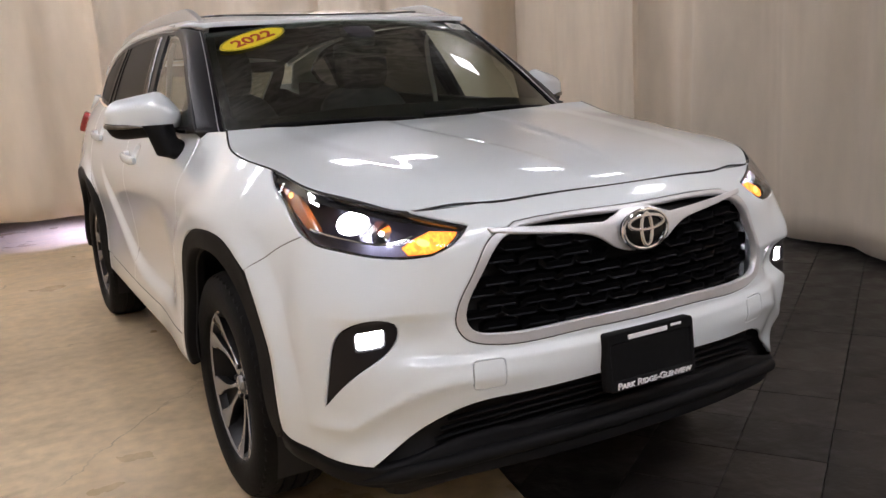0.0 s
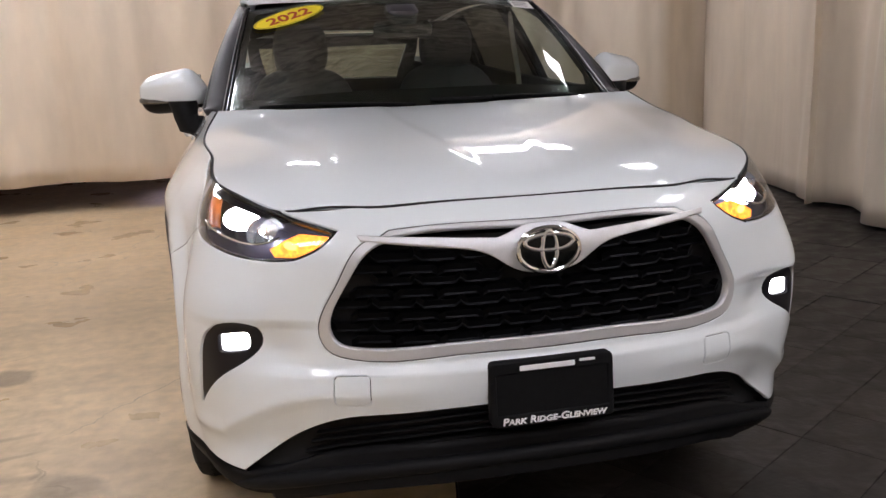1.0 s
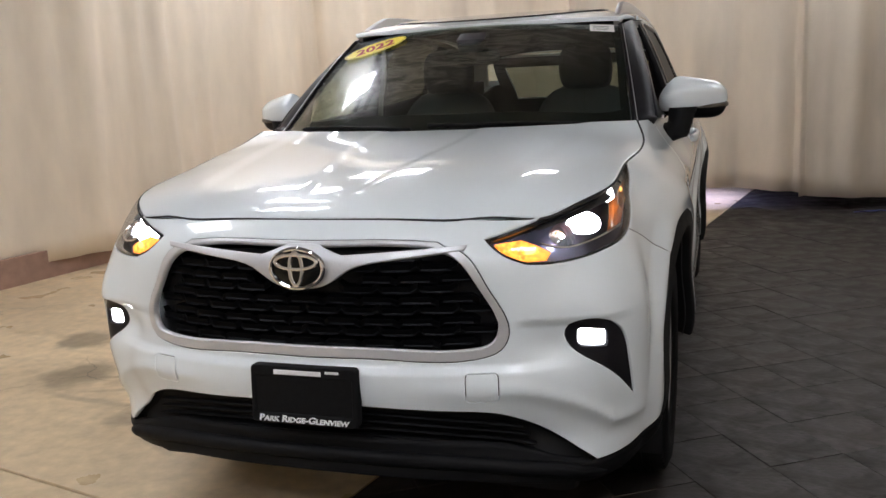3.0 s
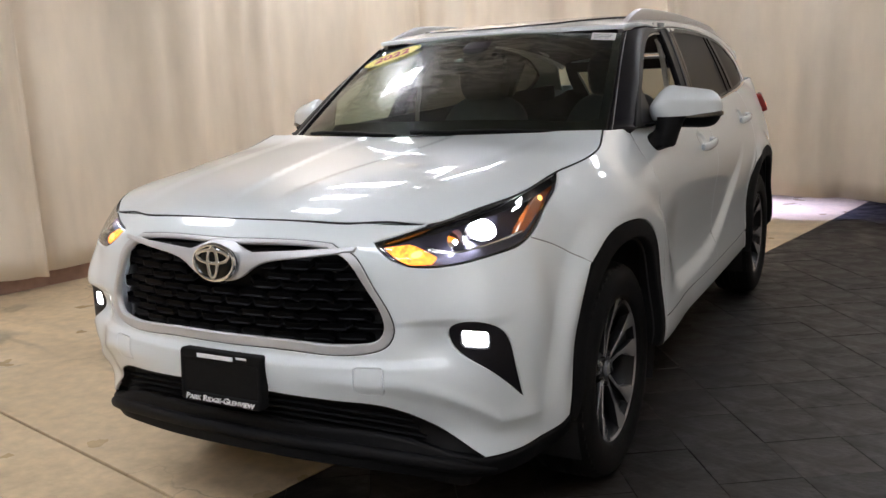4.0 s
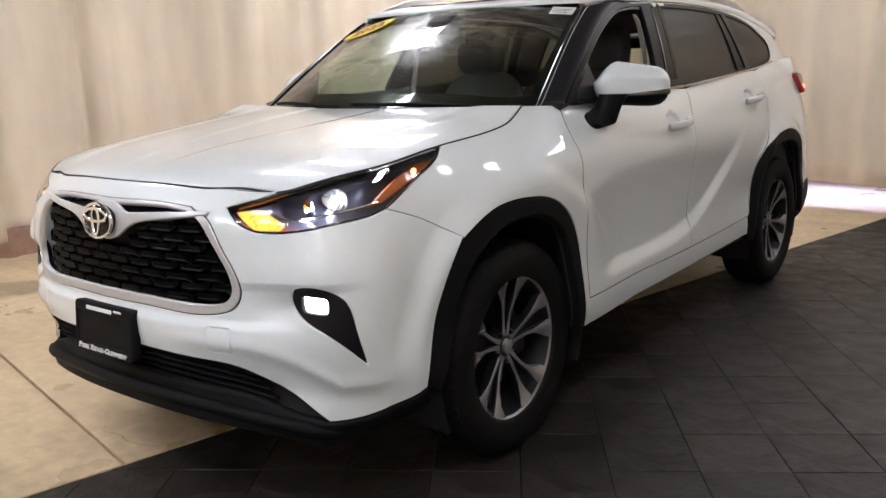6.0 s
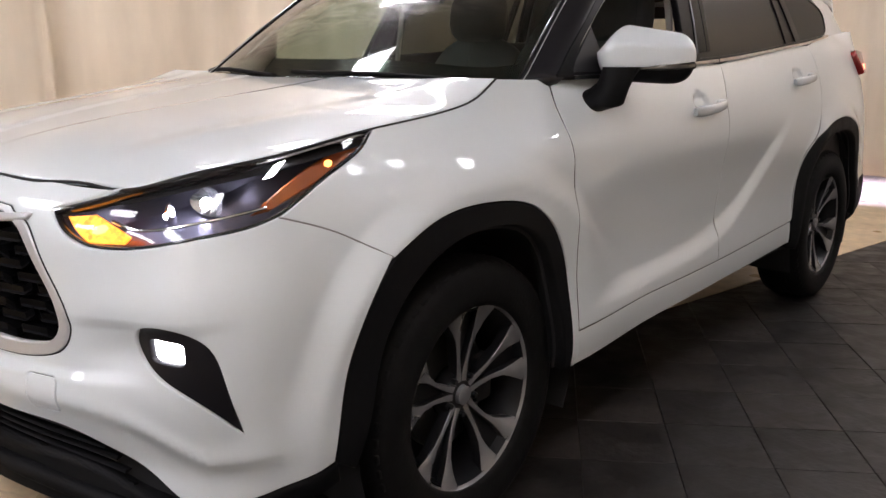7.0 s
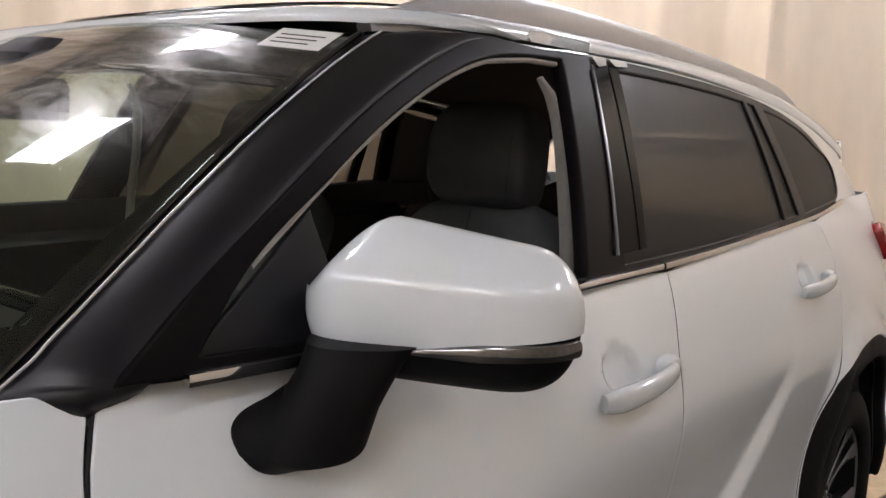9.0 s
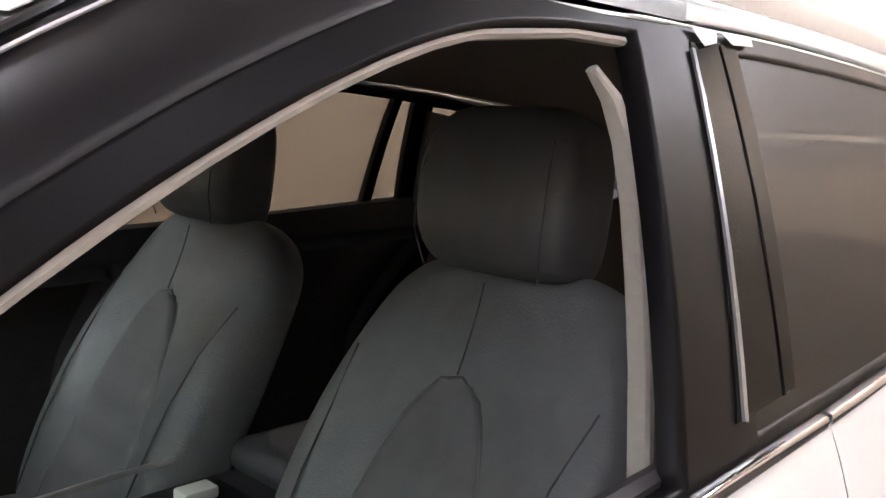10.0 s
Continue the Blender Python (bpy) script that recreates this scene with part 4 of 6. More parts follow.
# badge: chrome oval on a dark disc
badge = empty("badge", car)
badge["label"] = "oval chrome badge on a dark disc"
badge.location = (0, -1.004, .917)
badge.rotation_euler = (radians(-4), 0, 0)


def ring_path(rx, rz, cx=0, cz=0, y=0, n=48):
    return [(cx + rx * math.cos(2 * math.pi * i / n), y, cz + rz * math.sin(2 * math.pi * i / n)) for i in range(n)]


disc = loft([((0, 0, .016), .074, .050), ((0, 0, 0), .078, .054), ((0, 0, -.006), .070, .047), ((0, 0, -.009), .040, .027)], 40, 2.0)
disc.transform(Matrix.Rotation(radians(-90), 4, "X"))
part("disc", disc, BADGE_BLACK, badge)
sweep("rim", ring_path(.076, .052, y=-.004), oval(.0062, .006, 8), CHROME, badge, up=(0, 1, 0), closed=True)
sweep("upright_oval", ring_path(.018, .044, y=-.010, n=32), oval(.0055, .0034, 8), CHROME, badge, up=(0, 1, 0), closed=True)
sweep("cross_oval", ring_path(.060, .019, cz=.018, y=-.010, n=36), oval(.0056, .0034, 8), CHROME, badge, up=(0, 1, 0), closed=True)

# chin: intake, lip
intake = panel("lower_intake", outline(both(CHIN + [(.72, .345), (.55, .36), (0, .40)])), body, DARK_VOID, car, lift=-.045, depth=-.04, res=.03)
for k in range(5):
    z0 = .512 - k * .024
    pts = [body(np.array(s), np.array(z0 - .05 * (abs(s) / .6) ** 2.5)) for s in np.linspace(-.58 - .02 * k, .58 + .02 * k, 40)]
    sweep("intake_bar", [(p[0], p[1] + .022, p[2]) for p in pts], oval(.012, .0042, 8), BLACK_TRIM, intake)
LIP = [(0, .432), (.40, .425), (.58, .408), (.70, .372), (.80, .348), (.92, .352), (1.03, .378), (1.112, .402, 1), (1.128, .345, 1), (1.0, .305), (.86, .285), (.70, .292), (.55, .310), (.30, .325), (0, .330)]
panel("front_lip", outline(both(LIP)), body, BLACK_TRIM, car, "grained black plastic lip", lift=.006, depth=.06, soft=.010, gap=0, res=.018)
pts = [body(np.array(s), np.array(.385 - .055 * (abs(s) / .75) ** 3)) for s in np.linspace(-.84, .84, 60)]
sweep("lip_bead", [(p[0], p[1] - .006, p[2]) for p in pts], oval(.020, .021, 14), BLACK_TRIM, car, scale=[min(1, .35 + min(i, 59 - i) / 6) for i in range(60)])

# number plate holder of the dealer
holder = empty("plate_holder", car)
holder["label"] = "black plastic plate frame with white lettering"
holder.location = (0, -1.029, .562)
holder.rotation_euler = (radians(-5), 0, 0)
plate_rim = outline(soft_box(-.157, .157, -.072, .090, .014), .01)
plate_mid = outline(soft_box(-.142, .142, -.042, .058, .004), .02)
flat = lambda u, v: np.stack([u, 0 * u - .006, v], -1)
panel("frame", plate_rim, flat, BLACK_TRIM, holder, holes=[plate_mid], gap=0, depth=.034, soft=.005, res=.02, flip=False)
panel("backing", plate_mid, lambda u, v: np.stack([u, 0 * u, v], -1), BLACK_TRIM, holder, gap=-.004, depth=.02, soft=.001, res=.04)
upright = Matrix.Rotation(radians(90), 4, "X")
letters("lower_lettering", "Park Ridge-Glenview", .0245, PRINT_WHITE, holder, Matrix.Translation((0, -.0085, -.057)) @ upright, label="white dealer lettering", shear=.15, stretch=1.0, wide=.268)
part("upper_bar", rounded_box((-.084, -.0085, .066), (.056, -.006, .079), .001, 1), PRINT_WHITE, holder, "white printed name bar")
part("upper_bar", rounded_box((.068, -.0085, .074), (.108, -.006, .081), .001, 1), PRINT_WHITE, holder, "white printed name bar")

# bonnet
HOOD_HALF = [(0, -.905), (.30, -.892), (.412, -.873), (.50, -.838)] + corner([(float(p[0]), float(p[1])) for p in _seam]) + [(.50, .205), (.25, .155), (0, .140)]
panel("bonnet", outline(both(HOOD_HALF)), hood, PAINT, car, res=.022, gap=.0042)
panel("bonnet_underside", outline(both(HOOD_HALF)), hood, DARK_VOID, car, lift=-.03, depth=.002, res=.08, gap=-.01)
# cowl below the screen
part("cowl", rounded_box((-.70, .16, 1.10), (.70, .40, 1.165), .02), BLACK_TRIM, car)


DOOR_FRONT = [(2.013, .480), (2.012, .62), (2.008, .80), (2.015, .95), (2.028, 1.05), (2.046, 1.12), (2.082, 1.193)]
DOOR_MID = [(3.060, .480), (3.080, .65), (3.100, .85), (3.112, .98), (3.155, 1.08), (3.210, 1.16), (3.235, 1.213)]
DOOR_REAR = [(3.862, .500), (3.895, .615), (3.985, .780), (4.10, .868), (4.20, .98), (4.26, 1.10), (4.30, 1.272)]
BELT = Curve((.30, 1.195), (.47, 1.196), (.67, 1.194), (1.28, 1.214), (1.57, 1.222), (2.4, 1.266), (2.72, 1.284), (3.1, 1.312), (3.6, 1.335))


def belt(s0, s1, n=5):
    """Belt line on the body sheet between two places, ends left out."""
    return [(s, float(BELT(float(PY(s))))) for s in np.linspace(s0, s1, n + 2)[1:-1]]


def seam_seal(line, fn, hand, r=.0024, deep=.0034, dense=False, mat=None):
    """Gap shade as a thin dark strip just below the skin along a sheet line."""
    p = np.array([q[:2] for q in line], float)
    c = np.concatenate(([0], np.cumsum(np.hypot(*np.diff(p, axis=0).T))))
    t = np.linspace(0, c[-1], max(8, int(c[-1] / .03)))
    u, v = (p[:, 0], p[:, 1]) if dense else (Curve(*zip(c, p[:, 0]))(t), Curve(*zip(c, p[:, 1]))(t))
    e = 2e-3
    at = fn(u, v)
    nrm = np.cross(fn(u + e, v) - fn(u - e, v), fn(u, v + e) - fn(u, v - e))
    nrm /= np.linalg.norm(nrm, axis=1)[:, None]
    nrm *= np.sign((nrm * (at - HEART)).sum())
    at = (at - nrm * deep) * np.array((hand, 1, 1))
    sweep("seam_seal", at, oval(r, r, 6), mat or DARK_VOID, car, up=(0, 1, 0) if dense else (1, .3, .2) if fn is body else (0, 0, 1), closed=dense)


for hand in (1, -1):
    # headlight: clear lens over a dark bowl
    lamp = panel("headlight", outline(LAMP_LINE, .01), body, LAMP_GLASS, car, "clear swept headlight, lit, with amber indicator", side=hand, gap=.001, depth=.006, res=.02)
    lamp.visible_shadow = False
    panel("bowl", outline(LAMP_LINE, .01), body, LAMP_DARK, lamp, side=hand, lift=-.100, depth=-.094, gap=.004, res=.02)
    edge_out = outline(LAMP_LINE, .01)
    panel("border", edge_out, body, BLACK_GLOSS, lamp, side=hand, holes=[inset(edge_out if area2(edge_out) > 0 else edge_out[::-1], .006)], lift=-.004, depth=.02, gap=.001, soft=.001, res=.02)
    beam = lambda cs, cz, rs, rz, tilt=0: outline([(cs + rs * math.cos(a) - tilt * rz * math.sin(a), cz + rz * math.sin(a) + .2 * rs * math.cos(a)) for a in np.linspace(0, 2 * math.pi, 14, endpoint=False)], .01)
    # dish mirrors, each with a small bright source at its focus;
    # the second, turned inwards, is added to imitate glow scattered inside the lamp
    for s_at, z_at, wide, high, yaw, k in ((.890, 1.022, .046, .031, 8, .94), (.790, 1.000, .044, .033, -30, .50)):
        at, e = body(np.array(s_at), np.array(z_at)), 1e-2
        ahead = Vector((math.sin(radians(yaw)), -math.cos(radians(yaw)), -.02)).normalized()
        out_n = Vector(np.cross(body(np.array(s_at + e), np.array(z_at)) - at, body(np.array(s_at), np.array(z_at + e)) - at)).normalized()
        out_n = out_n if out_n.y < 0 else -out_n
        turn = Matrix((ahead.cross(Vector((0, 0, 1))).normalized(), Vector((0, 0, 1)), ahead)).transposed().to_4x4()
        seat_m = Matrix.Diagonal((hand, 1, 1, 1)) @ Matrix.Translation(Vector(at) - out_n * .066) @ turn
        bm, rings = bmesh.new(), []
        for grow in np.linspace(.06, 1, 9):
            ring = [(wide * grow * math.cos(a), high * grow * math.sin(a)) for a in np.linspace(0, 2 * math.pi, 36, endpoint=False)]
            rings.append([bm.verts.new(seat_m @ Vector((u, v, (u * u + v * v) / .088))) for u, v in ring])
        for p, q in zip(rings, rings[1:]):
            for j in range(36):
                bm.faces.new((p[j], p[(j + 1) % 36], q[(j + 1) % 36], q[j]))
        part("dish", bm, REFLECTOR, lamp, "bright reflector dish")
        bulb = loft([((0, 0, .022 - .0115 * k), .004 * k, .004 * k), ((0, 0, .022 - .009 * k), .010 * k, .010 * k), ((0, 0, .022), .0135 * k, .0135 * k), ((0, 0, .022 + .009 * k), .010 * k, .010 * k), ((0, 0, .022 + .0115 * k), .004 * k, .004 * k)], 20, 2.0)
        bulb.transform(seat_m)
        part("projector_lens", bulb, LAMP_WHITE, lamp, "bright white headlamp source")
    panel("indicator", outline([(.530, .975, 1), (.605, .982, 1), (.655, .962), (.688, .942, 1), (.672, .921, 1), (.603, .921, 1), (.565, .945)], .01), body, AMBER_GLOW, lamp, "glowing amber front indicator", side=hand, lift=-.020, depth=.03, soft=.004, res=.012, gap=0)
    panel("indicator_bulb", beam(.628, .951, .020, .010), body, AMBER_HOT, lamp, side=hand, lift=-.016, depth=.008, soft=.002, res=.012, gap=0)
    panel("side_reflector", outline([(.985, .972, 1), (1.035, .974, 1), (1.20, 1.032), (1.325, 1.084, 1), (1.275, 1.081, 1), (1.15, 1.047)], .01), body, AMBER, lamp, "amber side reflector", side=hand, lift=-.020, depth=.03, soft=.003, res=.012, gap=0)
    panel("side_marker", beam(1.215, 1.052, .012, .007), body, AMBER_HOT, lamp, "glowing amber side marker", side=hand, lift=-.014, depth=.01, soft=.003, res=.01, gap=0)
    panel("light_blade", outline([(1.030, 1.040, 1), (1.066, 1.061, 1), (1.098, 1.066, 1), (1.060, 1.043, 1)], .01), body, LED_WHITE, lamp, side=hand, lift=-.012, depth=.02, soft=.002, res=.012, gap=0)
    for k in range(2):
        panel("tip_blade", outline([(1.262 + .012 * k, 1.088 + .008 * k, 1), (1.330 + .006 * k, 1.098 + .006 * k, 1), (1.330 + .006 * k, 1.100 + .006 * k, 1), (1.262 + .012 * k, 1.0905 + .008 * k, 1)], .02), body, REFLECTOR, lamp, side=hand, lift=-.010, depth=.004, soft=.0004, res=.02, gap=0)
    strip = [body(np.array(s), np.array(z)) for s, z in zip(np.linspace(.66, 1.0, 24), Curve((.66, .960), (.71, .946), (.80, .949), (1.0, .972))(np.linspace(.66, 1.0, 24)))]
    nose_in = [Vector((p[0] * hand * .985, p[1] + .014, p[2])) for p in strip]
    sweep("chrome_strip", nose_in, oval(.004, .0035, 8), CHROME, lamp)

    # fog lamp in its black corner pocket
    fog_box = outline([(u, v - .07 * (u - .79), 1) for u, v, _ in soft_box(.736, .815, .684, .730, .012)], .008)
    pocket = panel("fog_bezel", outline(FOG_LINE, .01), body, BLACK_SATIN, car, "black fog lamp surround", side=hand, holes=[fog_box], lift=-.005, depth=.03, soft=.003, gap=.0005, res=.014)
    panel("fog_lamp", fog_box, body, FOG_WHITE, pocket, "lit white fog lamp", side=hand, lift=-.017, depth=.02, soft=.003, gap=.001, res=.012)

    # fender
    fender = corner(SEAM[3:]) + [(2.080, 1.197, 1)] + rev(DOOR_FRONT)[1:-1] + [(2.013, .375, 1), (1.985, .375, 1)] + rev(ARCH_F)[1:7] + [(1.291, .832, 1), (1.17, .902), (1.03, .953, 1), (1.06, .965), (1.17, 1.015), (1.32, 1.082)]
    panel("fender", outline(fender), body, PAINT, car, side=hand, res=.022, gap=.0028)
    # wheel arch claddings
    for inner, outer in ((ARCH_F_IN, ARCH_F), (ARCH_R_IN, ARCH_R)):
        panel("arch_cladding", outline(corner(outer) + corner(rev(inner))), body, BLACK_TRIM, car, "grained black wheel arch cladding", side=hand, lift=.001, depth=.06, soft=.008, gap=-.002, res=.016)
    # rocker panel and doors
    panel("rocker", outline([(2.013, .479, 1), (2.6, .478), (3.06, .4795), (3.45, .488), (3.86, .499, 1), (3.862, .40, 1), (3.0, .385), (1.99, .372, 1), (2.013, .40, 1)]), body, PAINT, car, side=hand, res=.03)
    door = empty("front_door", car)
    panel("skin", outline(corner(DOOR_FRONT) + belt(2.082, 3.235) + corner(rev(DOOR_MID)) + [(2.6, .478)]), body, PAINT, door, side=hand, res=.015)
    panel("inner_panel", outline([(2.05, .50, 1), (2.07, 1.185, 1), (3.22, 1.205, 1), (3.05, .50, 1)]), body, CABIN, door, "dark door lining", side=hand, lift=-.085, depth=.05, res=.06, flip=False)
    rear = empty("rear_door", car)
    panel("skin", outline(corner(DOOR_MID) + belt(3.235, 4.30) + corner(rev(DOOR_REAR)) + [(3.45, .488)]), body, PAINT, rear, side=hand, res=.015)
    panel("inner_panel", outline([(3.08, .50, 1), (3.24, 1.21, 1), (4.25, 1.26, 1), (3.85, .50, 1)]), body, CABIN, rear, "dark door lining", side=hand, lift=-.085, depth=.05, res=.06)
    # rear quarter
    quarter = corner(DOOR_REAR) + [(s, float(BELT(float(PY(s)))) - .0) for s in np.linspace(4.30, 5.05, 4)[1:]] + [(5.25, 1.338), (5.72, 1.340, 1), (5.72, 1.205, 1), (5.45, 1.220), (5.10, 1.238, 1), (5.058, 1.215), (5.098, 1.098, 1), (5.25, 1.09), (5.72, 1.080, 1), (5.72, .55, 1), (5.0, .55, 1)] + rev(ARCH_R)[1:9]
    panel("rear_quarter", outline(quarter), body, PAINT, car, side=hand, res=.03)
    panel("rear_bumper_side", outline([(4.968, .545, 1), (5.40, .545, 1), (5.40, .30, 1), (5.1, .30), (4.99, .39, 1)]), body, BLACK_TRIM, car, side=hand, res=.04)
    tail = panel("tail_light", outline([(5.095, 1.105, 1), (5.040, 1.215), (5.075, 1.232, 1), (5.45, 1.215), (5.70, 1.200, 1), (5.70, 1.090, 1)]), body, RED_LENS, car, "dark red tail light with a glowing bar", side=hand, lift=.030, depth=.05, soft=.008, res=.02)
    panel("light_bar", outline([(5.13, 1.130, 1), (5.62, 1.14, 1), (5.62, 1.160, 1), (5.105, 1.155, 1)]), body, RED_GLOW, tail, "glowing red bar", side=hand, lift=.0315, depth=.004, soft=.001, gap=0, res=.02)
    # dark metal seen through the gaps
    shell = [(1.12, .42, 1), (1.12, .93, 1), (1.40, .98, 1), (1.42, 1.09, 1), (2.0, 1.14, 1), (4.9, 1.18, 1), (5.4, 1.05, 1), (5.4, .35, 1)]
    panel("inner_body", outline(shell + corner(rev(ARCH_R_IN)) + corner(rev(ARCH_F_IN))[:-1], .04), body, DARK_VOID, car, side=hand, lift=-.030, depth=.004, res=.07, gap=-.012)
    # handles
    for s0, z0, dz, holder_door in ((1.192, 1.056, .018, door), (2.252, 1.116, .020, rear)):
        def grip_at(y, z, out):
            skin = body(np.array(along(.945, y)), np.array(z))
            return (hand * (float(skin[0]) + out), y, z)
        base = [float(body(np.array(along(.945, s0 + k)), np.array(z0))[0]) for k in (.0, .262)]
        pts = [(hand * (base[0] + (base[1] - base[0]) * k + .036 * math.sin(math.pi * min(max(k * .80 + .045, .03), .97)) ** .42), s0 + .222 * k, z0 + dz * .8 * k) for k in np.linspace(0, 1, 18)]
        grip = sweep("handle", pts, oval(.0135, .0205, 16, 2.5), PAINT, holder_door, "white pull handle", scale=[(.50 + .50 * math.sin(math.pi / 2 * min(1, (k + .03) / .22)) ** .6) * (1 - .22 * k) for k in np.linspace(0, 1, 18)])
        cap = loft([((0, 0, 0), .031, .0165), ((0, 0, .014), .030, .0155), ((0, 0, .022), .025, .0115), ((0, 0, .024), .016, .006)], 24, 3.2)
        end = Vector(grip_at(s0 + .242, z0 + dz, .006))
        cap.transform(Matrix.Translation(end) @ Matrix(((0, 0, hand), (1, 0, 0), (.07, 1, 0))).to_4x4())
        part("lock_cover", cap, PAINT, grip, "white lock cover behind the grip")

    panel("cargo_trim", outline([(4.32, .60, 1), (4.34, 1.27, 1), (5.05, 1.30, 1), (5.72, 1.33, 1), (5.72, .60, 1)], .04), body, CABIN, car, "dark cargo side trim", side=hand, lift=-.075, depth=.01, res=.08)
    # dark strips down in the gaps, standing in for their shade
    for line in (DOOR_FRONT, DOOR_MID, DOOR_REAR, ):
        seam_seal(line, body, hand)
    seam_seal([(2.013, .4795), (2.6, .478), (3.06, .480), (3.45, .488), (3.862, .4995)], body, hand, .0014, .0018)
    seam_seal([(1.035, .953), (1.17, .9035), (1.289, .835)], body, hand, .0026, .0030, mat=SEAM_GREY)
seam_seal(outline(both(GRILLE_OUT), .012), body, 1, .0017, .0015, True)
hood_edge = HOOD_HALF[:4] + [(float(p[0]), float(p[1])) for p in _seam]
seam_seal([(-p[0], p[1]) for p in hood_edge[:0:-1]] + hood_edge, hood, 1, .0034, .0034)

# nose interior, underbody
panel("nose_backing", outline(both([(0, 1.0), (.60, .985), (.95, .95, 1), (.98, .45, 1), (.70, .36), (0, .36)]), .04), body, DARK_VOID, car, lift=-.13, depth=.01, res=.08)
part("underbody", rounded_box((-.70, -.78, .22), (.70, 3.75, .40), .05), DARK_VOID, car)
part("engine_bay_floor", rounded_box((-.62, -.80, .38), (.62, .50, .90), .05), DARK_VOID, car)
def tail_sheet(u, v):
    return np.stack([u * (.62 + .035 * step(1.2, 1.5, v)), 3.97 - .07 * step(1.25, 1.5, v) - .22 * np.maximum(v - .9, 0) - .30 * np.maximum(v - 1.2, 0) ** 1.2 - .1 * u * u, v], -1)


gate_line = outline([(-1.0, .60, 1), (1.0, .60, 1), (.98, 1.25), (.96, 1.53, 1), (-.96, 1.53, 1), (-.98, 1.25)], .05)
gate_glass = outline([(-.80, 1.20, 1), (.80, 1.20, 1), (.84, 1.46, 1), (-.84, 1.46, 1)], .03)
tailgate = panel("tailgate", gate_line, tail_sheet, PAINT, car, holes=[gate_glass], res=.05)
panel("rear_screen", gate_glass, tail_sheet, REAR_GLASS, tailgate, "dark tailgate glass", gap=-.004, depth=.004, res=.06, lift=-.004)
panel("gate_lining", gate_line, tail_sheet, CABIN, tailgate, "dark tailgate lining", holes=[gate_glass], lift=-.05, depth=.004, res=.06)

# ---- glasshouse ----
DLO_TOP = [(.505, 1.212), (.65, 1.310), (.88, 1.448), (1.06, 1.530), (1.20, 1.574), (1.43, 1.595), (1.72, 1.604), (2.1, 1.603), (2.45, 1.590), (2.80, 1.552), (3.05, 1.488), (3.20, 1.418)]


def dlo(y0, y1, drop=0.0, n=6):
    """Upper edge of the side windows between two places."""
    c = Curve(*DLO_TOP)
    return [(y, float(c(y)) - drop) for y in np.linspace(y0, y1, n)]


WS_HALF = [(0, .16), (.25, .172), (.50, .222), (.66, .295), (.735, .368, 1), (.70, .56), (.665, .76), (.622, .945, 1), (.45, .915), (.22, .90), (0, .896)]
screen_line = outline(both(WS_HALF))
screen = panel("windscreen", screen_line, windshield, WINDSCREEN, car, "slightly dusty windscreen with a dark border", res=.035, gap=.001, depth=.005)
inner_line = inset(screen_line if area2(screen_line) > 0 else screen_line[::-1], .035)
inner_line = inner_line + np.where(inner_line[:, 1:2] < .40, np.array([[0, .060]]), 0)
panel("screen_border", screen_line, windshield, BLACK_GLOSS, screen, "black printed glass border", holes=[inner_line], lift=-.006, depth=.002, gap=.001, soft=.0005, res=.04)

roof_line = outline([(-1, 1.32), (-.94, 1.22), (-.83, 1.10), (-.745, .955, 1), (-.5, .918), (0, .897), (.5, .918), (.745, .955, 1), (.83, 1.10), (.94, 1.22), (1, 1.32), (1, 1.6), (1, 2.4), (1, 3.0), (1, 3.55, 1), (0, 3.68), (-1, 3.55, 1)], .03)
panel("roof", roof_line, roof, PAINT, car, res=.045, depth=.02)
panel("sunroof", outline([(-.45, 1.14), (-.43, 1.12), (.43, 1.12), (.45, 1.14), (.45, 1.68), (.43, 1.70), (-.43, 1.70), (-.45, 1.68)], .03), roof, BLACK_GLOSS, car, "dark glass sunroof", lift=.006, depth=.006, res=.05)
panel("headliner", outline([(-.97, .97, 1), (.97, .97, 1), (.97, 3.5, 1), (-.97, 3.5, 1)], .06), roof, HEADLINER, car, "dark cloth headliner", lift=-.045, depth=.01, res=.08)

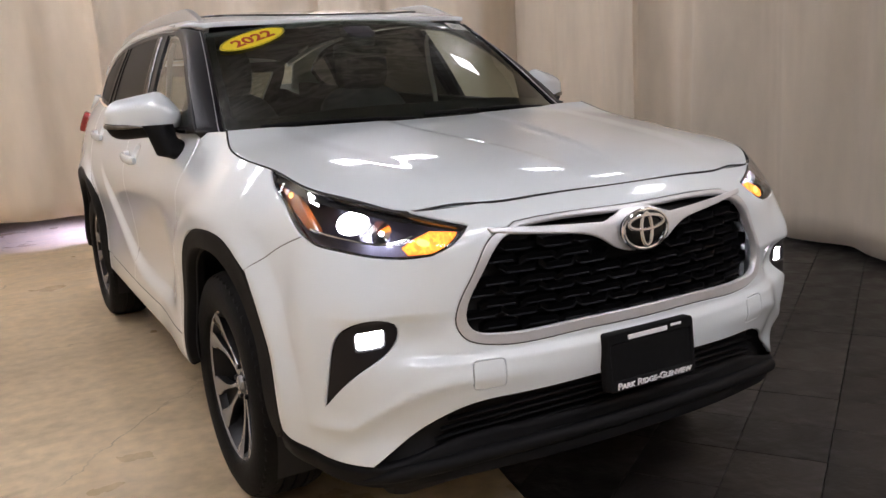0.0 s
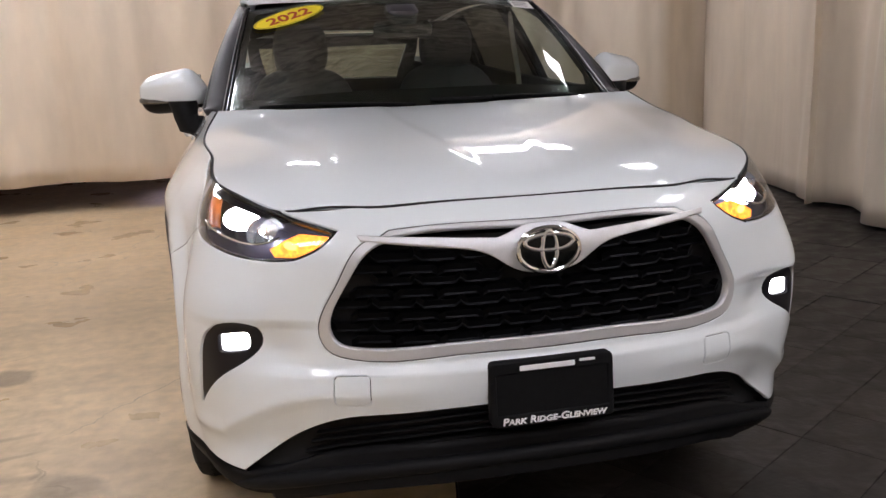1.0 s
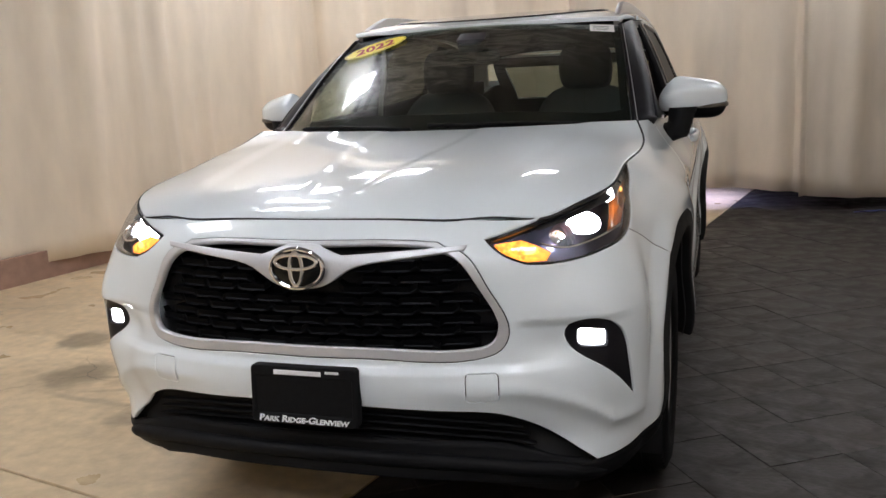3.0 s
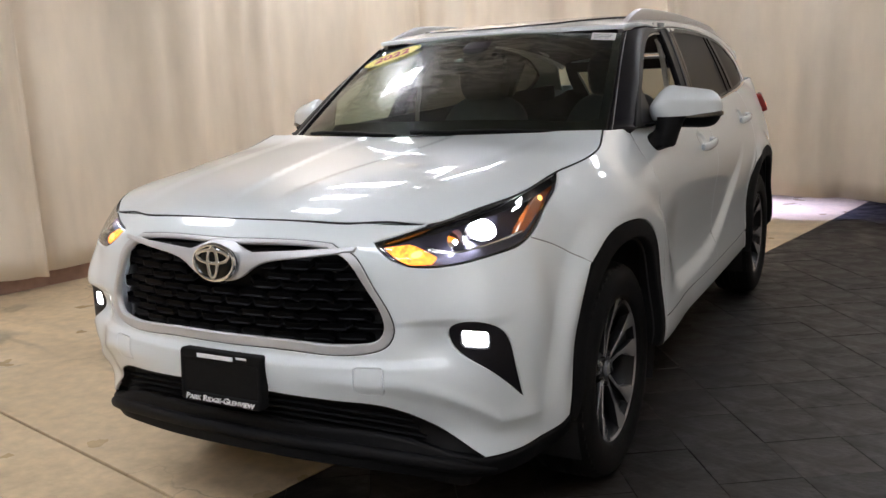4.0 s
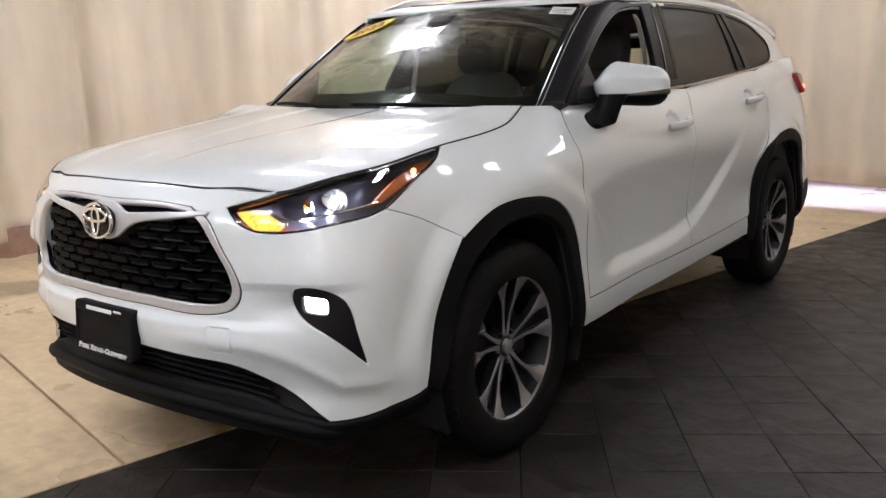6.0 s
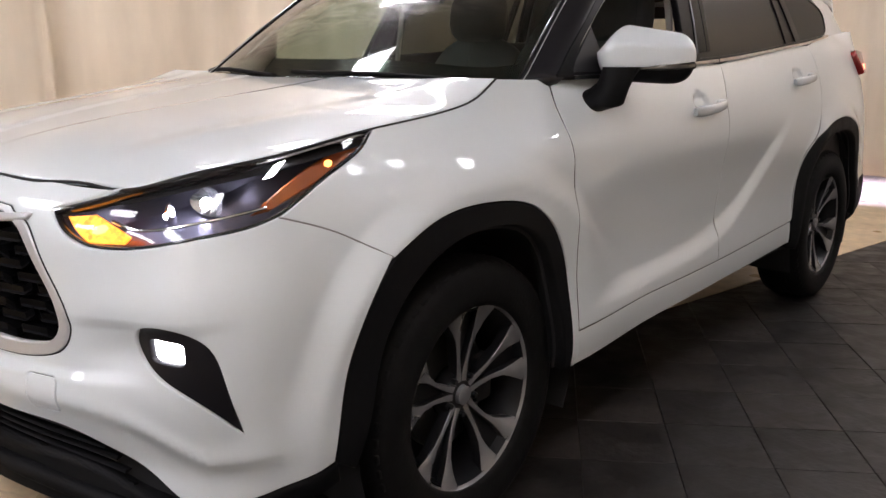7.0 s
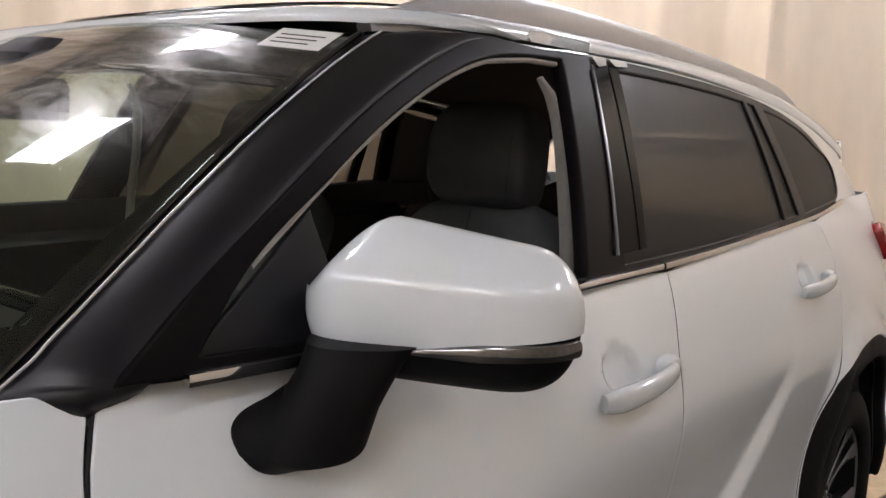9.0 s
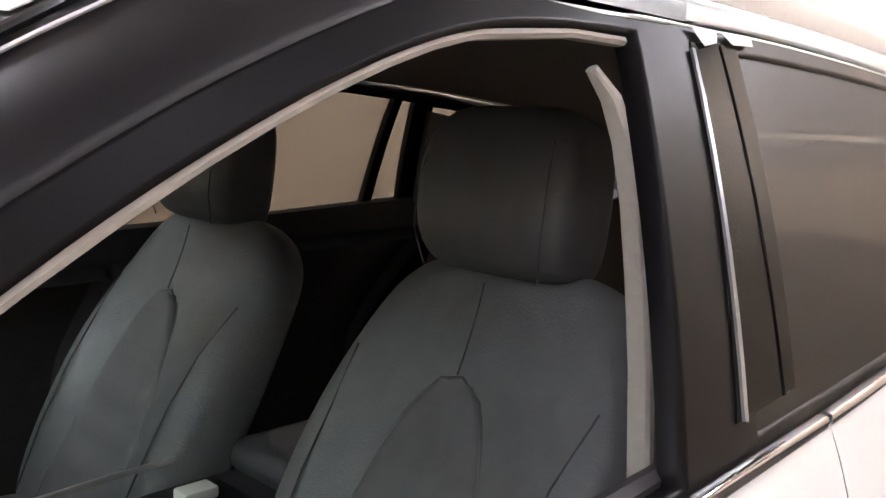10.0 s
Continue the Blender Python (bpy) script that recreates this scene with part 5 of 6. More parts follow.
for hand in (1, -1):
    # screen pillar: runs between the edge of the windscreen and the door glass
    n = 40
    c = Curve(*DLO_TOP)
    rows_v = []
    for i in range(n + 1):
        t = i / n
        y = .372 + (.95 - .372) * t
        x = .738 + (.624 - .738) * t
        a = np.array((x, y, float(windshield(np.array(x), np.array(y))[2])))
        yb = .44 + (1.26 - .44) * t ** 1.08
        b = flank_glass(np.array(yb), np.array(min(float(c(yb)) + .024 * min(1, 3 * t), 1.608) if yb > .505 else 1.198))
        ring = []
        for j in range(9):
            k = j / 8
            p = a + (b - a) * k
            bulge = .016 * math.sin(math.pi * k) ** .8
            p = p + np.array((.75, -.25, .6)) * bulge
            ring.append((p[0] * hand, p[1], p[2]))
        rows_v.append(ring)
    verts = [p for r in rows_v for p in r]
    faces = []
    for i in range(n):
        for j in range(8):
            k = i * 9 + j
            q = (k, k + 1, k + 10, k + 9)
            faces.append(q if hand > 0 else q[::-1])
    pillar = raw("screen_pillar", verts, faces, BLACK_SATIN, car, "satin black windscreen pillar")
    mod = pillar.modifiers.new("thickness", "SOLIDIFY")
    mod.thickness, mod.offset = .03, -1
    sweep("pillar_moulding", [Vector((r[0][0] + .002 * hand, r[0][1], r[0][2] + .004)) for r in rows_v], oval(.004, .004, 8), BLACK_GLOSS, pillar)
    sweep("pillar_bead", [Vector((r[1][0], r[1][1], r[1][2] + .003)) for r in rows_v], oval(.0016, .0016, 6), SILVER, pillar, "thin bright bead beside the screen")
    # black frame round the side windows
    lower = [(y, float(BELT(y))) for y in np.linspace(3.06, .52, 9)]
    full = [(.455, 1.20, 1)] + dlo(.53, 1.2, -.030, 6) + dlo(1.35, 3.1, -.016, 9) + [(3.205, 1.425, 1), (3.165, 1.352), (3.10, 1.322, 1)] + lower[1:]
    fr = [(.545, 1.214, 1)] + dlo(.62, 1.2, .002, 6) + [(1.345, 1.590), (1.438, 1.594, 1), (1.30, 1.226, 1), (.95, 1.212)]
    re = [(1.44, 1.236, 1), (1.592, 1.592, 1)] + dlo(1.75, 2.2, .008, 4) + [(2.376, 1.585, 1), (2.385, 1.282, 1), (2.0, 1.256)]
    sl = [(2.418, 1.284, 1), (2.406, 1.584, 1), (2.458, 1.580, 1), (2.525, 1.290, 1)]
    qu = [(2.605, 1.293, 1), (2.535, 1.573, 1)] + dlo(2.64, 3.05, .008, 4) + [(3.185, 1.418), (3.14, 1.350), (3.06, 1.322, 1)]
    surround = panel("window_frame", outline(full, .012), flank_glass, FRAME_BLACK, car, "black window surround", holes=[outline(fr, .012), outline(re, .012), outline(sl, .012), outline(qu, .012)], side=hand, lift=.002, depth=.026, soft=.004, gap=0, res=.03)
    if hand < 0:
        panel("front_window", outline(fr, .012), flank_glass, SIDE_GLASS, car, "closed clear door glass", side=hand, lift=-.006, gap=-.004, depth=.004, res=.05)
    panel("rear_window", outline(re, .012), flank_glass, PRIVACY, car, "dark privacy glass", side=hand, lift=-.005, gap=-.004, depth=.004, res=.05)
    panel("vent_window", outline(sl, .012), flank_glass, PRIVACY, car, "narrow dark fixed door glass", side=hand, lift=-.005, gap=-.004, depth=.004, res=.05)
    panel("quarter_window", outline(qu, .012), flank_glass, PRIVACY, car, "dark privacy glass", side=hand, lift=-.004, gap=-.004, depth=.004, res=.05)
    panel("sail_panel", outline([(.530, 1.205, 1), (.545, 1.216, 1), (.735, 1.352, 1), (.760, 1.212, 1)], .015), flank_glass, BLACK_SATIN, surround, "black corner panel behind the mirror", side=hand, lift=-.012, depth=.012, gap=0, soft=.003, res=.03)
    # trims
    strip = [flank_glass(np.array(y), np.array(float(BELT(y)) + .002)) for y in np.linspace(.52, 1.565, 24)]
    sweep("belt_moulding", [Vector((hand * (p[0] + .010), p[1], p[2])) for p in strip], oval(.007, .0075, 8, 3), CHROME, car, "bright belt moulding")
    strip = [flank_glass(np.array(y), np.array(float(BELT(y)) + .002)) for y in np.linspace(1.575, 3.10, 30)]
    sweep("belt_moulding", [Vector((hand * (p[0] + .010), p[1], p[2])) for p in strip], oval(.007, .0075, 8, 3), CHROME, car, "bright belt moulding")
    post = [flank_glass(np.array(1.542 - .136 * (1 - k)), np.array(1.235 + .36 * k)) for k in np.linspace(.05, .98, 8)]
    sweep("door_edge_strip", [Vector((hand * (p[0] + .006), p[1], p[2])) for p in post], oval(.0032, .004, 6), ALLOY, surround, "thin silver door edge strip", up=(0, 1, 0))
    panel("pillar_applique", outline([(1.400, 1.252, 1), (1.545, 1.596, 1), (1.612, 1.600, 1), (1.500, 1.256, 1)], .02), flank_glass, PILLAR_GLOSS, surround, "gloss black door pillar cover", side=hand, lift=.004, depth=.003, gap=.0005, soft=.001, res=.04)
    panel("pillar_applique", outline([(1.506, 1.256, 1), (1.618, 1.600, 1), (1.660, 1.600, 1), (1.535, 1.258, 1)], .02), flank_glass, PILLAR_GLOSS, surround, "gloss black door pillar cover", side=hand, lift=.004, depth=.003, gap=.0005, soft=.001, res=.04)
    # white patches drawn in place of bright reflections above the pillar
    if hand > 0:
        for tab in ([(1.552, 1.611, 1), (1.612, 1.612, 1), (1.600, 1.597, 1), (1.566, 1.590, 1)], [(1.624, 1.612, 1), (1.704, 1.614, 1), (1.698, 1.603, 1), (1.642, 1.599, 1)]):
            panel("film_tab", outline(tab, .01), flank_glass, PAPER, surround, "white patch in place of a reflection", side=hand, lift=.0085, depth=.001, soft=.0003, gap=0, res=.02)
    # upper quarter of the body behind the windows
    upper = [(3.09, 1.316, 1), (3.168, 1.350), (3.209, 1.425, 1)] + rev(dlo(1.30, 3.15, -.015, 14)) + [(1.28, 1.608, 1), (1.7, 1.6215), (2.1, 1.6210), (2.45, 1.611), (2.8, 1.586), (3.1, 1.546), (3.45, 1.481, 1), (3.66, 1.30, 1), (3.3, 1.32)]
    panel("upper_quarter", outline(upper, .012), flank_glass, PAINT, car, side=hand, gap=0, depth=.02, res=.03)
    inner_belt = [(hand * (float(flank_glass(np.array(y), np.array(float(BELT(y))))[0]) - .036), y, float(BELT(y)) - .030) for y in np.linspace(.56, 3.45, 30)]
    sweep("inner_belt_trim", inner_belt, [(-.010, -.060), (.012, -.060), (.012, .040), (.004, .046), (-.010, .040)], CABIN, car, "dark inner window sill trim")
    # inner pillar trims
    sweep("pillar_trim", [(hand * .715, 1.428, 1.16), (hand * .706, 1.430, 1.27), (hand * .692, 1.434, 1.36), (hand * .682, 1.432, 1.43), (hand * .672, 1.424, 1.490), (hand * .664, 1.408, 1.530), (hand * .656, 1.384, 1.556)], oval(.009, .013, 10, 3), PILLAR_TRIM, car, "pale inner door pillar trim", up=(1, 0, 0), scale=[1, 1, 1, 1, .95, .8, .5])
    # window seal; the pale colour stands in for light reflected off it
    seal = [flank_glass(np.array(y), np.array(z)) for y, z in dlo(.63, 1.2, .008, 12) + [(1.34, 1.583), (1.43, 1.585)]]
    sweep("window_seal", [Vector((hand * (p[0] - .018), p[1], p[2])) for p in seal], oval(.005, .011, 8, 3), PILLAR_TRIM, car, "window seal with its reflection put into a pale colour", up=(1, 0, 0))
    # cloth-covered pillar behind the rear doors, inside
    rear_post = [(2.485, 1.575), (2.555, 1.300), (2.80, 1.31), (2.80, 1.54)]
    panel("rear_pillar_trim", outline([(*p, 1) for p in rear_post], .03), flank_glass, CABIN, car, "dark inner rear pillar trim", side=hand, lift=-.050, depth=.02, soft=.006, gap=0, res=.05)
    # roof rail
    ys = np.linspace(.975, 3.17, 44)
    rail, size = [], []
    for i, y in enumerate(ys):
        k = i / 43
        p = roof(np.array(.70), np.array(y))
        rise = (.060 - .020 * float(step(.15, .75, k))) * min(1, math.sin(math.pi * min(max(k, 0), 1)) * 2.3) ** .9 - .026
        rail.append((hand * float(p[0]), y, float(p[2]) + rise))
        size.append(.75 + .25 * min(1, math.sin(math.pi * k) * 4))
    sweep("roof_rail", rail, [(-.016, -.045), (.016, -.045), (.018, 0), (.013, .011), (0, .014), (-.013, .011), (-.018, 0)], RAIL, car, "satin silver roof rail", scale=size)

    # door mirror
    mir = empty("door_mirror", car)
    mir["label"] = "white door mirror on a black stalk"
    secs = []
    for q in np.sin(np.linspace(-math.pi / 2, math.pi / 2, 40)):
        end = math.sqrt(max(0, 1 - abs(q) ** 5))
        top_h = .088 * math.sin(math.pi / 2 * min(1, (q + 1) / .68)) ** 1.05 * (1 - .24 * max(0, (q + .38) / 1.38)) * math.sqrt(max(0, 1 - max(0, (q - .62) / .38) ** 2.4))
        low_h = .084 * end
        secs.append(((0, (top_h - low_h) / 2, -.0015 + .1490 * q), max(.003, .070 * math.sqrt(max(0, 1 - abs(q) ** 4))), max(.003, (top_h + low_h) / 2)))
    swing = radians(33)
    axis, perp = Vector((hand * math.cos(swing), math.sin(swing), -.06)), Vector((-hand * math.sin(swing), math.cos(swing), 0))
    centre = Vector((hand * .945, .768, 1.258))
    place_m = Matrix.Translation(centre) @ Matrix((perp, (0, 0, 1), axis)).transposed().to_4x4()
    for name, size_k, cut, mat, lab in (("cap", 1.0, 1, PAINT, "white mirror cap"), ("lower_shell", .985, -1, BLACK_TRIM, "black lower shell")):
        bm = loft(secs, 72, 2.7)
        # the top leans back from a soft crease along the front
        for v in bm.verts:
            rise = max(0, v.co.y - .030)
            if v.co.x < .03:
                v.co.x += rise * .62 * min(1, (.03 - v.co.x) / .07)
        bm.transform(place_m @ Matrix.Scale(size_k, 4))
        geo = bm.verts[:] + bm.edges[:] + bm.faces[:]
        bmesh.ops.bisect_plane(bm, geom=geo, plane_co=centre + Vector((0, 0, -.034)), plane_no=(-.10 * hand * cut, -.04 * cut, cut), clear_inner=True)
        bmesh.ops.holes_fill(bm, edges=[e for e in bm.edges if e.is_boundary])
        part(name, bm, mat, mir, lab)
    lamp_line = [centre + axis * k - perp * (.0705 * math.sqrt(1 - ((k + .0015) / .149) ** 4)) + Vector((0, 0, -.040 + .10 * (k + .03))) for k in np.linspace(-.035, .140, 24)]
    sweep("turn_lamp", lamp_line, oval(.0055, .0092, 12, 2.4), SMOKED, mir, "clear turn signal strip", scale=[.22 + .78 * min(1, k / 10) for k in range(24)])
    glass = rounded_box((-.002, -.055, -.095), (.002, .055, .085), .001, 1)
    glass.transform(place_m @ Matrix.Translation((.056, .004, 0)))
    part("mirror_glass", glass, MIRROR, mir)
    bm, rings = bmesh.new(), []
    for c, u, v in (((.835, .632, 1.128), (0, .066, .012), (0, .012, -.034)), ((.866, .630, 1.130), (.010, .062, .010), (.010, .006, -.035)), ((.890, .634, 1.142), (.024, .050, .002), (.028, -.012, -.034)),
                    ((.898, .650, 1.170), (.028, .040, 0), (.032, -.026, -.014)), ((.902, .670, 1.200), (.036, .036, 0), (.032, -.036, -.004)), ((.908, .684, 1.225), (.042, .040, 0), (.032, -.038, 0))):
        rings.append([bm.verts.new(((c[0] + u[0] * a + v[0] * b) * hand, c[1] + u[1] * a + v[1] * b, c[2] + u[2] * a + v[2] * b)) for a, b in oval(1, 1, 40, 2.6)])
    for p, q in zip(rings, rings[1:]):
        for j in range(40):
            bm.faces.new((p[j], p[(j + 1) % 40], q[(j + 1) % 40], q[j]))
    bm.faces.new(rings[0][::-1])
    bm.faces.new(rings[-1])
    part("stalk", bm, BLACK_TRIM, mir)

# stickers on the screen
def on_screen(x, y, lift):
    e = 1e-3
    p = windshield(np.array(x), np.array(y))
    du = windshield(np.array(x + e), np.array(y)) - p
    dv = windshield(np.array(x), np.array(y + e)) - p
    n = np.cross(du, dv)
    n /= np.linalg.norm(n)
    u = du / np.linalg.norm(du)
    v = np.cross(n, u)
    m = Matrix(((u[0], v[0], n[0], p[0] + n[0] * lift), (u[1], v[1], n[1], p[1] + n[1] * lift), (u[2], v[2], n[2], p[2] + n[2] * lift), (0, 0, 0, 1)))
    return m


year = empty("year_sticker", car)
year["label"] = "yellow oval sticker with red year numerals"
tilted = on_screen(-.466, .806, .004) @ Matrix.Rotation(radians(12), 4, "Z")
bm = loft([((0, 0, 0), .152, .066), ((0, 0, .0012), .152, .066)], 48, 2.0)
bm.transform(tilted)
part("oval", bm, STICKER_YELLOW, year)
ring = [tilted @ Vector((.146 * math.cos(a), .061 * math.sin(a), .0016)) for a in np.linspace(0, 2 * math.pi, 48, endpoint=False)]
sweep("oval_rim", ring, oval(.0016, .0008, 6), INK, year, closed=True)
letters("numerals", "2022", .082, STICKER_RED, year, tilted @ Matrix.Translation((0, -.002, .0022)), depth=.0008, stretch=1.15)
tag = empty("screen_label", car)
tag["label"] = "small white printed paper label inside the screen"
spot = on_screen(.556, .903, .0015) @ Matrix.Rotation(radians(14), 4, "Z")
bm = rounded_box((-.052, -.033, -.0005), (.052, .033, .0005), 0)
bm.transform(spot)
part("label_paper", bm, PAPER, tag)
for k in range(3):
    bm = rounded_box((-.040, -.018 + .014 * k, .0006), (.024 + .006 * k, -.0155 + .014 * k, .0012), 0)
    bm.transform(spot)
    part("print_line", bm, INK, tag)

# ---- wheels ----
def make_wheel():
    w = empty("wheel", car)
    w["label"] = "two-tone five double-spoke alloy wheel"
    tyre = [(.250, .095), (.256, .108), (.266, .114), (.300, .121), (.335, .119), (.360, .108), (.373, .092), (.380, .070), (.3805, .045), (.372, .044), (.372, .036), (.381, .035), (.381, .005), (.372, .004), (.372, -.004), (.381, -.005), (.381, -.035), (.372, -.036), (.372, -.044), (.3805, -.045), (.380, -.07), (.373, -.092), (.36, -.108), (.30, -.12), (.24, -.105)]
    part("tyre", lathe(tyre, 72), RUBBER, w, "black tyre")
    bm = bmesh.new()
    for i in range(56):
        a = 2 * math.pi * i / 56
        for sgn in (1, -1):
            b = rounded_box((.060, -.014, .370), (.104, .014, .3822), .003, 1)
            b.transform(Matrix.Rotation(a + (.03 if sgn < 0 else 0), 4, "X") @ Matrix.Diagonal((sgn, 1, 1, 1)) @ Matrix.Rotation(radians(0), 4, "Y") @ Matrix.Shear("XY", 4, (0, 0)))
            for v in b.verts:
                r = math.hypot(v.co.y, v.co.z)
                drop = max(0, abs(v.co.x) - .07) * .42
                v.co.y *= (r - drop) / r
                v.co.z *= (r - drop) / r
            tmp = bpy.data.meshes.new("tmp")
            b.to_mesh(tmp)
            b.free()
            bm.from_mesh(tmp)
            bpy.data.meshes.remove(tmp)
    part("tread", bm, RUBBER, w)["kind"] = "stuff"
    part("rim", lathe([(.228, -.10), (.212, -.06), (.208, .02), (.216, .060), (.226, .082), (.232, .094)], 72), ALLOY_DARK, w)
    part("rim_lip", lathe([(.234, .090), (.240, .098), (.2455, .1035), (.2475, .101), (.248, .09)], 72), ALLOY, w, "machined rim lip")
    part("barrel_back", lathe([(.02, -.055), (.215, -.05), (.21, -.08)], 40), DARK_VOID, w)
    for k in range(5):
        turn = Matrix.Rotation(2 * math.pi * k / 5, 4, "X")
        for sgn in (1, -1):
            bm = bmesh.new()
            rings = []
            for r, a0, half, x in ((.036, 16, .010, .060), (.075, 10.5, .0075, .063), (.12, 10.5, .0065, .068), (.16, 12, .0085, .075), (.195, 13.6, .0185, .083), (.220, 14.6, .0300, .090), (.241, 15.0, .0400, .0975)):
                a = radians(a0) * sgn
                c = Vector((0, -math.sin(a) * r, math.cos(a) * r))
                side_v = Vector((0, math.cos(a), math.sin(a)))
                rings.append([bm.verts.new(c + side_v * (half * e) + Vector((xx, 0, 0))) for e, xx in ((-1, x - .030), (-1, x - .002), (-.85, x), (.85, x), (1, x - .002), (1, x - .030))])
            for a, b in zip(rings, rings[1:]):
                for j in range(6):
                    bm.faces.new((a[j], a[(j + 1) % 6], b[(j + 1) % 6], b[j]))
            bm.faces.new(rings[0][::-1])
            bm.faces.new(rings[-1])
            bm.transform(turn)
            blade = part("spoke", bm, ALLOY, w, "machined spoke with dark flanks")
            blade.data.materials.append(ALLOY_DARK)
            for k2, poly in enumerate(blade.data.polygons):
                if k2 % 6 in (0, 4, 5):
                    poly.material_index = 1
        bm = bmesh.new()
        rings = []
        for r, a0, x in ((.05, 10, .044), (.10, 10, .046), (.16, 11.5, .052), (.226, 13.5, .070)):
            a = radians(a0)
            rings.append([bm.verts.new((x, -math.sin(q) * r, math.cos(q) * r)) for q in (-a, 0, a)] + [bm.verts.new((x - .02, -math.sin(q) * r, math.cos(q) * r)) for q in (a, 0, -a)])
        for a, b in zip(rings, rings[1:]):
            for j in range(6):
                bm.faces.new((a[j], a[(j + 1) % 6], b[(j + 1) % 6], b[j]))
        bm.transform(turn)
        part("spoke_web", bm, ALLOY_DARK, w, "dark painted web between spokes")
        nut = lathe([(.0, .070), (.007, .070), (.009, .066), (.009, .045)], 10)
        nut.transform(turn @ Matrix.Translation((0, -math.sin(radians(36)) * .055, math.cos(radians(36)) * .055)))
        part("wheel_nut", nut, ALLOY_DARK, w)
    part("hub", lathe([(.0, .062), (.060, .058), (.068, .045), (.07, .02)], 36), ALLOY_DARK, w)
    part("hub_cap", lathe([(.0, .076), (.020, .076), (.026, .073), (.029, .062)], 32), ALLOY, w, "silver centre cap")
    part("brake_disc", lathe([(.07, .012), (.160, .012), (.160, -.012), (.07, -.012)], 48), STEEL, w)
    part("brake_caliper", rounded_box((-.03, .10, -.07), (.035, .175, .07), .015), DARK_VOID, w)
    for o in w.children:
        if o.name.split(".")[0] in ("rim", "rim_lip", "spoke", "spoke_web"):
            o.data.transform(Matrix.Diagonal((1, 1.045, 1.045, 1)))
    return w


first = make_wheel()
first.matrix_local = pose(.790, -.020, .382, -1)
for x, y, rz, rx in ((.806, 2.85, 0, 30), (-.806, 0, 180, 50), (-.806, 2.85, 180, 15)):
    w = copy_thing(first, pose(x, y, .380, rx, 0, rz))
    w.parent = car
# wheel housings
for hand in (1, -1):
    for y0 in (0, 2.85):
        verts, faces = [], []
        arcs = np.linspace(radians(-25), radians(205), 30)
        for x in (.90, .76, .55):
            for a in arcs:
                r = .455 if x > .6 else .43
                verts.append((hand * x, y0 + r * math.cos(a), .40 + r * math.sin(a)))
        n = len(arcs)
        for j in range(2):
            for i in range(n - 1):
                faces.append((j * n + i, j * n + i + 1, (j + 1) * n + i + 1, (j + 1) * n + i))
        faces.append(tuple(range(2 * n, 3 * n)))
        ob = raw("wheel_housing", verts, faces, DARK_VOID, car)

# ---- cabin ----
def rounded(ob):
    """Soft upholstery: no hard edges, one smoothing step more."""
    ob.data.shade_smooth()
    mod = ob.modifiers.new("soft_padding", "SUBSURF")
    mod.levels = mod.render_levels = 2
    return ob


